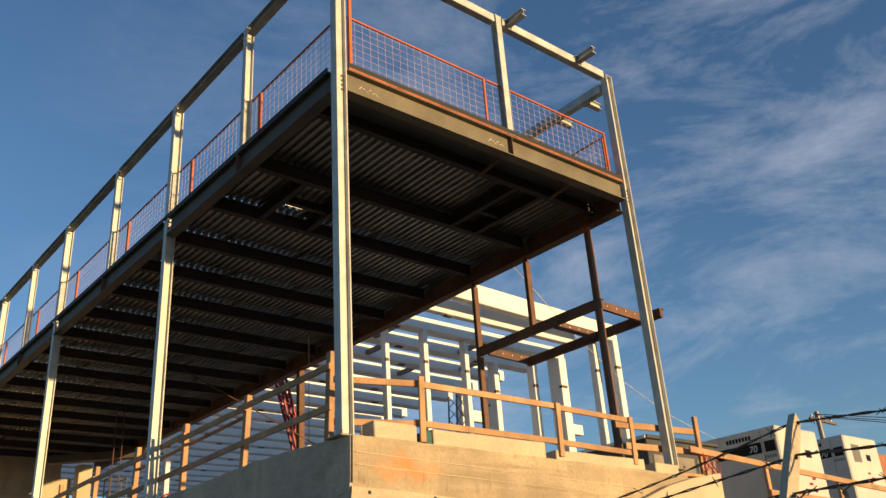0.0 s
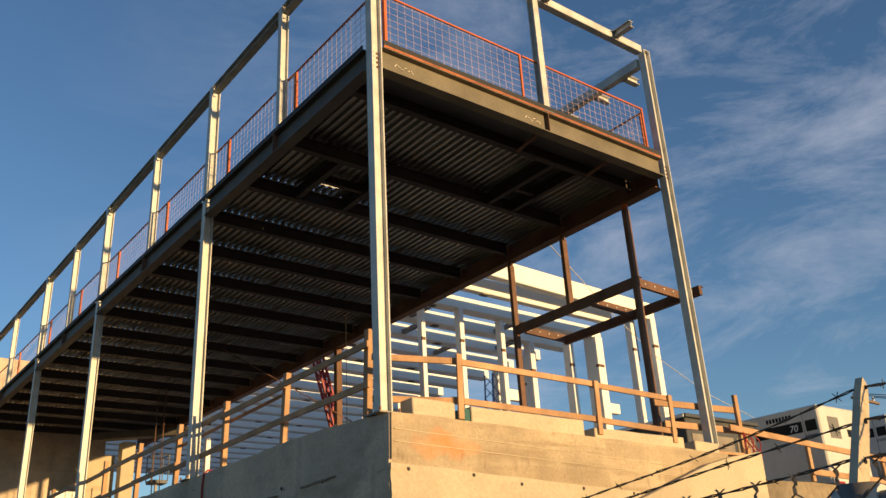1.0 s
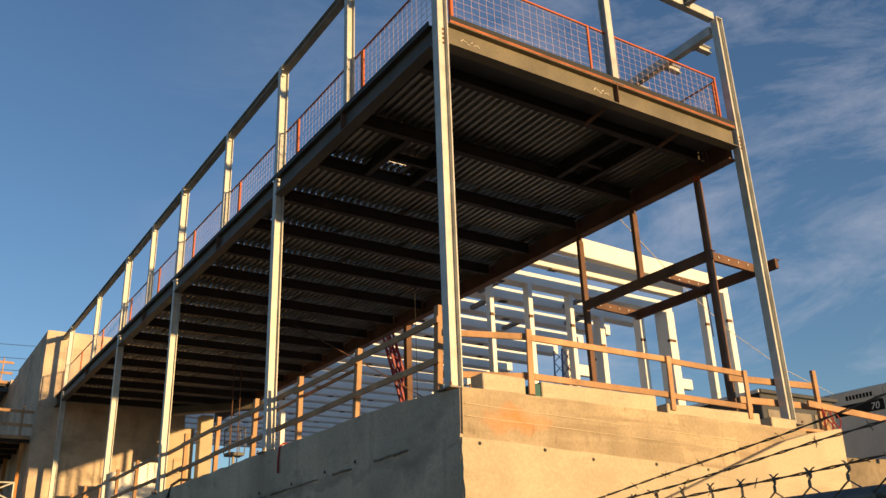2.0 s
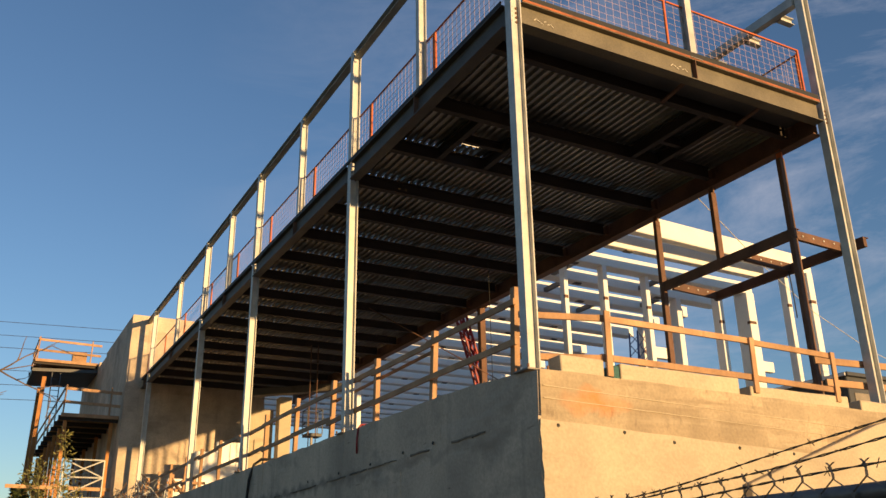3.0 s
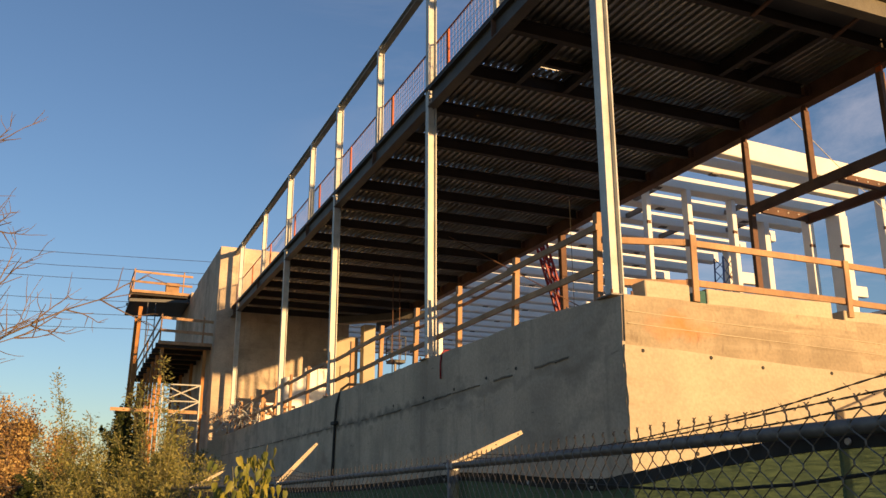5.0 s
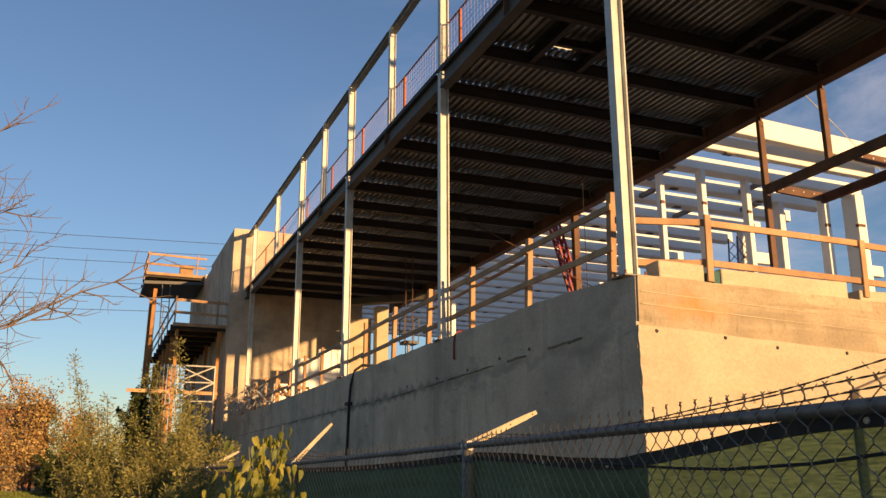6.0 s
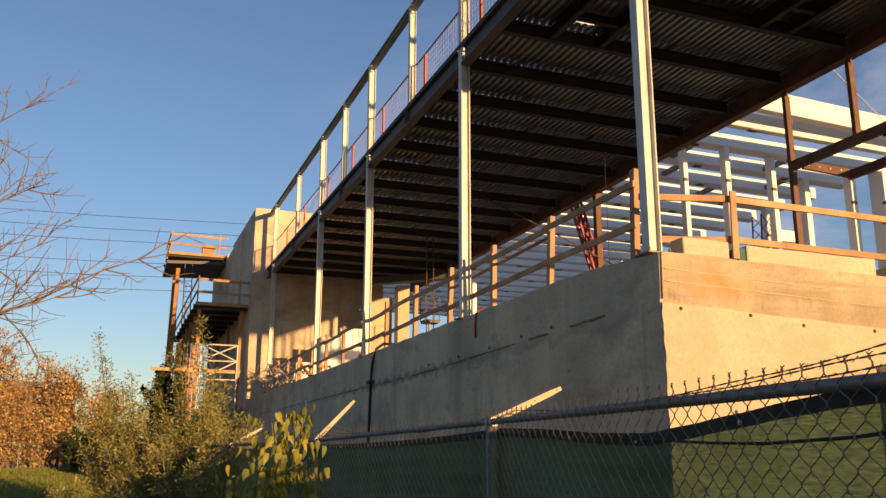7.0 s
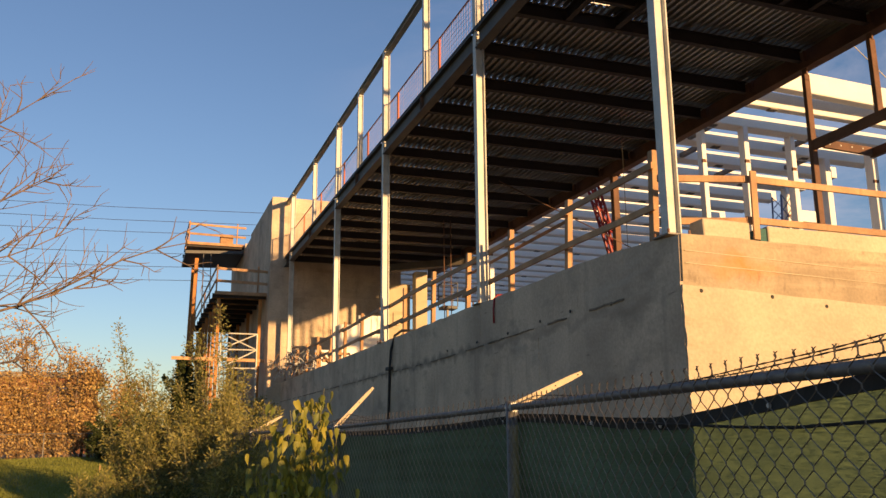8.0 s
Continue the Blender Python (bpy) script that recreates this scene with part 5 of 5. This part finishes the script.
def shrub(base, stems, height, spread, count, size, seed, label, material=LEAF_GREEN, ratio=0.32, tips=None):
    """A thicket of upright arching stems, leafy to their tips."""
    r = random.Random(seed)
    t = thing("shrub", base, label, "shrub", "fence shrubs")
    bm = bmesh.new()
    P, D = [], []
    for s in range(stems):
        g = r.uniform(0, math.tau)
        h = height * r.uniform(0.45, 1.0)
        out = spread * r.uniform(0.15, 1.0)
        if tips and s < len(tips):
            tx, ty, tz = tips[s]
            end = Vector((tx, ty, tz))
        else:
            end = Vector(base) + Vector((math.cos(g) * out, math.sin(g) * out, h * (1 - 0.25 * out / spread)))
        foot = Vector(base) + Vector((r.uniform(-1, 1), r.uniform(-1, 1), 0)) * spread * 0.35
        mid = foot.lerp(end, 0.5) + Vector((r.uniform(-0.1, 0.1), r.uniform(-0.1, 0.1), 0.1 * h))
        line = [foot.lerp(mid, u) * (1 - u) + mid.lerp(end, u) * u for u in [k / 8 for k in range(9)]]
        tube(bm, line, [0.012 * (1 - 0.8 * k / 8) + 0.002 for k in range(9)], 4, False)
        for k in range(int(count * 2.6)):
            u = 0.15 + 0.85 * r.random() ** 0.8
            i = min(7, int(u * 8))
            p = line[i].lerp(line[i + 1], u * 8 - i)
            tw = Vector((r.gauss(0, 1), r.gauss(0, 1), r.gauss(0.25, 0.6))).normalized()
            ln = r.uniform(0.02, 0.34) * (1.15 - u * 0.85)
            q = p + tw * ln
            if k % 5 == 0:
                tube(bm, (p, q), 0.0022, 3, False)
            P.append(q)
            D.append(tw + Vector((0, 0, 0.25)))
    part("branchwork", bm, STEM, t)
    leaves("foliage", P, D, size * 0.7, ratio * 1.1, material, t, "narrow grey-green autumn leaves", seed)
    return t


gz = ground_height
shrub((-5.7, 5.2, gz(-5.7, 5.2)), 26, 2.9, 1.1, 190, 0.075, 21, "tall grey-green shrub with upright leafy stems",
      tips=[(-6.28, 5.4, -0.66), (-6.15, 5.3, -1.0), (-6.0, 5.2, -1.5), (-5.75, 5.3, -1.25), (-6.45, 5.4, -1.6)])
shrub((-4.85, 3.9, gz(-4.85, 3.9)), 26, 3.1, 0.95, 190, 0.075, 22, "tall grey-green shrub with upright leafy stems",
      tips=[(-4.93, 3.5, -0.60), (-4.98, 3.5, -1.0), (-5.3, 3.9, -1.05), (-5.2, 3.8, -0.95), (-4.7, 3.6, -1.3)])
shrub((-5.25, 4.6, gz(-5.25, 4.6)), 30, 2.75, 1.0, 200, 0.075, 27, "tall grey-green shrub with upright leafy stems")
shrub((-4.6, 5.4, gz(-4.6, 5.4)), 26, 2.9, 0.9, 180, 0.08, 28, "tall grey-green shrub with upright leafy stems")
shrub((-4.75, 2.2, gz(-4.75, 2.2)), 22, 2.2, 0.8, 170, 0.07, 23, "lower grey-green shrub beside the fence")
shrub((-5.4, 1.2, gz(-5.4, 1.2)), 22, 1.35, 0.9, 170, 0.065, 24, "low dark shrub growing at the fence's foot", LEAF_DARK)
shrub((-4.9, -0.6, gz(-4.9, -0.6)), 20, 1.35, 0.6, 150, 0.06, 25, "low dark shrub growing at the fence's foot", LEAF_DARK)
shrub((-6.4, 4.0, gz(-6.4, 4.0)), 18, 1.6, 0.8, 170, 0.07, 26, "lower grey-green shrub beside the lawn")

# young plant with large heart-shaped leaves
plant = thing("leafy_plant", (-5.05, -3.7, gz(-5.05, -3.7)), "young plant with large yellow-green heart-shaped leaves", "plant")
bm = bmesh.new()
outline = [(0, 0), (0.14, -0.06), (0.26, 0.05), (0.30, 0.30), (0.24, 0.62), (0.11, 0.92), (0, 1.2)]
left = [bm.verts.new((-x, y, 0.5 * x - 0.16 * y * y)) for x, y in outline]
right = [left[0]] + [bm.verts.new((x, y, 0.5 * x - 0.16 * y * y)) for x, y in outline[1:-1]] + [left[-1]]
keel = [bm.verts.new((0, y, -0.12 * y * y)) for y in (0.1, 0.35, 0.65)]
bm.faces.new((left[0], left[1], left[2], keel[0]))
bm.faces.new((keel[0], left[2], left[3], keel[1]))
bm.faces.new((keel[1], left[3], left[4], keel[2]))
bm.faces.new((keel[2], left[4], left[5], left[6]))
bm.faces.new((left[0], keel[0], right[2], right[1]))
bm.faces.new((keel[0], keel[1], right[3], right[2]))
bm.faces.new((keel[1], keel[2], right[4], right[3]))
bm.faces.new((keel[2], left[6], right[5], right[4]))
bmesh.ops.recalc_face_normals(bm, faces=bm.faces)
leaf_me = link("leaf", bm, LEAF_YELLOW, True)
red_me = leaf_me.copy()
red_me.materials.clear()
red_me.materials.append(LEAF_RED)
r = random.Random(8)
n = 0
for s, (ex, ez) in enumerate(((-4.93, -2.10), (-4.98, -2.16), (-5.12, -2.22), (-5.05, -2.18), (-5.22, -2.35), (-5.28, -2.5), (-4.86, -2.35), (-5.1, -2.45), (-5.16, -2.55), (-4.95, -2.5), (-5.0, -2.45))):
    foot = Vector((-5.05 + r.uniform(-0.08, 0.08), -3.7 + r.uniform(-0.1, 0.1), -3.95))
    end = Vector((ex - 0.05, -3.7 + r.uniform(-0.2, 0.2), ez - 0.04))
    line = [foot.lerp(end, k / 7) + Vector((0, 0, 0.12 * math.sin(math.pi * k / 7))) for k in range(8)]
    bm = bmesh.new()
    tube(bm, line, [0.008 - 0.0009 * k for k in range(8)], 5)
    part("stem", bm, STEM, plant)
    for k in range(66):
        u = 0.28 + 0.72 * ((k + 0.5) / 66) ** 0.8
        i = min(6, int(u * 7))
        p = line[i].lerp(line[i + 1], u * 7 - i) + Vector((r.gauss(0, 0.055), r.gauss(0, 0.06), r.gauss(0, 0.03)))
        red = s == 5 and k in (8, 9, 10)
        o = new("leaf", red_me if red else leaf_me)
        o.parent = plant
        sc = r.uniform(0.042, 0.066)
        o.matrix_local = Matrix.Translation(p - PLACE[plant]) @ Euler((radians(r.uniform(-115, -65)), radians(r.uniform(-25, 25)), radians(r.uniform(0, 360)))).to_matrix().to_4x4() @ Matrix.Scale(sc, 4)
        n += 1


# bare tree at the lawn's edge
def grow(bm, p, d, length, rad, depth, r, tips):
    n = 6
    pts, q, dd = [p.copy()], p.copy(), d.normalized()
    for k in range(n):
        dd = (dd + Vector((r.gauss(0, 0.10), r.gauss(0, 0.10), r.gauss(0.015, 0.10)))).normalized()
        q = q + dd * length / n
        pts.append(q.copy())
    tube(bm, pts, [rad * (1 - 0.75 * k / n) + 0.0015 for k in range(n + 1)], 5 if rad > 0.01 else 4, False)
    if depth == 0:
        tips.append(q)
        return
    for k in range(2, n + 1):
        for _ in range(1 if k < n else 2):
            if r.random() < 0.85:
                side = Vector((r.gauss(0, 1), r.gauss(0, 0.6), r.gauss(0.1, 0.8)))
                grow(bm, pts[k], dd * 0.9 + side.normalized() * 0.75, length * r.uniform(0.32, 0.6), rad * (1 - 0.7 * k / n) * 0.65 + 0.001, depth - 1, r, tips)


tree = thing("bare_tree", (-8.6, 0.6, gz(-8.6, 0.6)), "leafless grey-brown tree with thin spreading branches", "tree")
bm = bmesh.new()
tube(bm, [(-8.6, 0.6, -4.1), (-8.55, 0.6, -2.6), (-8.65, 0.55, -1.2), (-8.6, 0.5, 0.4), (-8.7, 0.5, 2.0)], [0.13, 0.11, 0.09, 0.065, 0.03], 10)
part("trunk", bm, BARK, tree, "", True)
r = random.Random(5)
for a, e, rad in (((-8.62, 0.55, -1.75), (-5.55, 0.45, -0.42), 0.022), ((-8.63, 0.55, -1.5), (-6.35, 0.3, -0.9), 0.014), ((-8.62, 0.5, -0.6), (-6.75, 0.4, 0.15), 0.016),
                  ((-8.6, 0.5, 0.0), (-6.9, 0.4, 1.0), 0.016), ((-8.62, 0.5, -1.2), (-6.6, 0.5, -0.35), 0.014), ((-8.6, 0.55, -1.9), (-6.9, 0.5, -1.6), 0.012)):
    a, e = Vector(a), Vector(e)
    bm = bmesh.new()
    n = 10
    pts = [a.lerp(e, k / n) + Vector((0, 0.05 * math.sin(k * 1.3), 0.05 * math.sin(k * 0.9 + rad * 300))) for k in range(n + 1)]
    tube(bm, pts, [0.8 * rad * (1 - 0.85 * k / n) + 0.002 for k in range(n + 1)], 6, False)
    for k in range(2, n):
        for _ in range(2 if k % 2 else 1):
            dd = (e - a).normalized() * 0.9 + Vector((r.gauss(0, 0.3), r.gauss(0, 0.5), r.gauss(0.15, 0.75)))
            grow(bm, pts[k], dd, r.uniform(0.35, 0.9) * (1 - 0.35 * k / n), 0.0075, 1, r, [])
    part("limb", bm, BARK, tree)


# autumn trees and hedge along the far side of the lawn
def autumn_tree(x, y, h, w, seed, material=LEAF_AUTUMN, count=3900, label="autumn tree with thinning orange-brown leaves"):
    z = gz(x, y)
    r = random.Random(seed)
    t = thing("autumn_tree", (x, y, z), label, "tree", "autumn trees")
    bm = bmesh.new()
    P, D = [], []
    stems = []
    for s in range(5):
        g = r.uniform(0, math.tau)
        end = Vector((x + math.cos(g) * w * 0.6 * r.random(), y + math.sin(g) * w * 0.5 * r.random(), z + h * r.uniform(0.7, 1.0)))
        foot = Vector((x + r.uniform(-0.3, 0.3), y + r.uniform(-0.2, 0.2), z - 0.1))
        line = [foot.lerp(end, k / 8) + Vector((0.1 * math.sin(k + s), 0, 0)) for k in range(9)]
        tube(bm, line, [0.07 * (1 - k / 8.5) + 0.008 for k in range(9)], 5, False)
        stems.append(line)
        for k in range(2, 9):
            for _ in range(4):
                d = Vector((r.gauss(0, 1), r.gauss(0, 0.8), r.gauss(0.5, 0.5))).normalized() * r.uniform(0.4, 1.2) * w * 0.42
                tube(bm, (line[k], line[k] + d * 0.5 + Vector((0, 0, 0.06)), line[k] + d), (0.018, 0.011, 0.004), 4, False)
                m = int(count / 140 * r.uniform(0.3, 1.6))
                for _ in range(m):
                    q = line[k] + d * r.uniform(0.25, 1.1) + Vector((r.gauss(0, 0.2), r.gauss(0, 0.2), r.gauss(0, 0.16)))
                    P.append(q)
                    D.append((r.gauss(0, 1), r.gauss(0, 1), r.gauss(0, 1)))
    part("trunk", bm, BARK, t)
    leaves("foliage", P, D, 0.12, 0.7, material, t, "dry orange-brown leaves", seed)


for k, (x, y, h, w) in enumerate(((-15.5, 36.0, 5.6, 2.6), (-13.2, 37.0, 5.2, 2.4), (-10.9, 36.5, 5.9, 2.5), (-9.2, 36.0, 5.0, 2.2), (-7.8, 34.0, 4.3, 2.0), (-6.6, 33.0, 3.4, 1.8), (-18.0, 37.0, 6.0, 2.8), (-12.2, 35.2, 3.6, 2.0))):
    autumn_tree(x, y, h, w, 60 + k)
for k, (x, y, h, w) in enumerate(((-17.5, 35.0, 2.6, 3.2), (-14.6, 34.4, 1.7, 2.6), (-12.0, 34.0, 1.5, 2.4), (-10.2, 34.2, 1.8, 2.4), (-8.4, 33.4, 2.1, 2.4), (-14.0, 35.6, 3.4, 3.0), (-9.6, 35.0, 3.2, 2.6))):
    autumn_tree(x, y, h, w, 90 + k, LEAF_AUTUMN, 2300, "low autumn thicket of golden-brown leaves")
shrub((-7.0, 29.5, gz(-7.0, 29.5)), 26, 2.0, 1.3, 120, 0.16, 71, "round dark green bush at the lawn's edge", LEAF_DARK, 0.6)
shrub((-5.3, 24.0, gz(-5.3, 24.0)), 26, 2.2, 1.4, 120, 0.15, 72, "round dark green bush at the lawn's edge", LEAF_DARK, 0.6)
shrub((-3.7, 35.0, gz(-3.7, 35.0)), 30, 6.0, 1.1, 130, 0.26, 75, "tall dark evergreen bush beside the scaffold", LEAF_DARK, 0.5)
shrub((-3.4, 15.0, gz(-3.4, 15)), 30, 3.1, 1.5, 150, 0.11, 73, "broad olive green shrub before the scaffold")
shrub((-2.4, 11.0, gz(-2.4, 11)), 24, 1.9, 1.1, 130, 0.10, 74, "broad olive green shrub before the podium wall")

# grass blades over the lawn
lawn_grass = thing("grass_blades", (-9, 22, gz(-9, 22)), "short green grass blades of the lawn", "grass")
lawn_grass["kind"] = "stuff"
r = np.random.RandomState(3)
pos = [(x, y, gz(x, y) + 0.02) for x, y in zip(r.uniform(-16, -4.5, 95000), 9 + 23 * r.uniform(0, 1, 95000) ** 1.2)]
leaves("blade", pos, [(0, 0, 1.6)] * len(pos), 0.085, 0.2, LEAF_GRASS, lawn_grass, "short green blades", 33)

# far chain link fence beyond the lawn
t = thing("lawn_fence", (-12, 32.5, -3.2), "low galvanised wire fence beyond the lawn", "fence")
for k in range(9):
    x = -19 + 1.9 * k
    bm = bmesh.new()
    tube(bm, ((x, 32.5, gz(x, 32.5) - 0.1), (x, 32.5, gz(x, 32.5) + 1.1)), 0.03, 6)
    part("fence_post", bm, PIPE, t)
bm = bmesh.new()
tube(bm, [(-19 + 1.9 * k, 32.5, gz(-19 + 1.9 * k, 32.5) + 1.08) for k in range(9)], 0.02, 6)
part("top_rail", bm, PIPE, t)
bm = bmesh.new()
for k in range(110):
    x = -19 + 0.14 * k
    zb = gz(x, 32.5)
    tube(bm, ((x, 32.5, zb), (x + 0.9, 32.5, zb + 1.05)), 0.0022, 3, False)
    tube(bm, ((x + 0.9, 32.51, zb), (x, 32.51, zb + 1.05)), 0.0022, 3, False)
tagged(part("link_fabric", bm, PIPE, t), "thin wire fabric", kind="stuff")
bm = bmesh.new()
bar(bm, (-6.9, 23.0, gz(-6.9, 23) - 0.05), (-6.9, 23.0, gz(-6.9, 23) + 0.26), 0.035, 0.035)
single("marker_stake", bm, LUMBER, "small timber marker stake in the lawn", "stake", at=(-6.9, 23, gz(-6.9, 23)))

# brick house behind the trees
t = thing("brick_house", (-16, 52, -3.2), "low red-brown brick house with white windows behind the trees", "house")
bm = bmesh.new()
box(bm, (-26, 52, -3.6), (-8.5, 60, 1.6))
part("wall", bm, BRICK, t)
bm = bmesh.new()
box(bm, (-26.4, 51.6, 1.6), (-8.1, 60.4, 1.95), 0.03)
part("roof", bm, GREYWIN, t)
for x in (-24, -20.5, -17, -13.5, -10.6):
    bm = bmesh.new()
    box(bm, (x, 51.95, -0.5), (x + 1.2, 52.05, 1.0), 0.02)
    w = part("window", bm, LETTER, t, "white framed window")
    bm = bmesh.new()
    box(bm, (x + 0.1, 51.92, -0.4), (x + 1.1, 51.96, 0.9))
    part("pane", bm, GLASS, w)
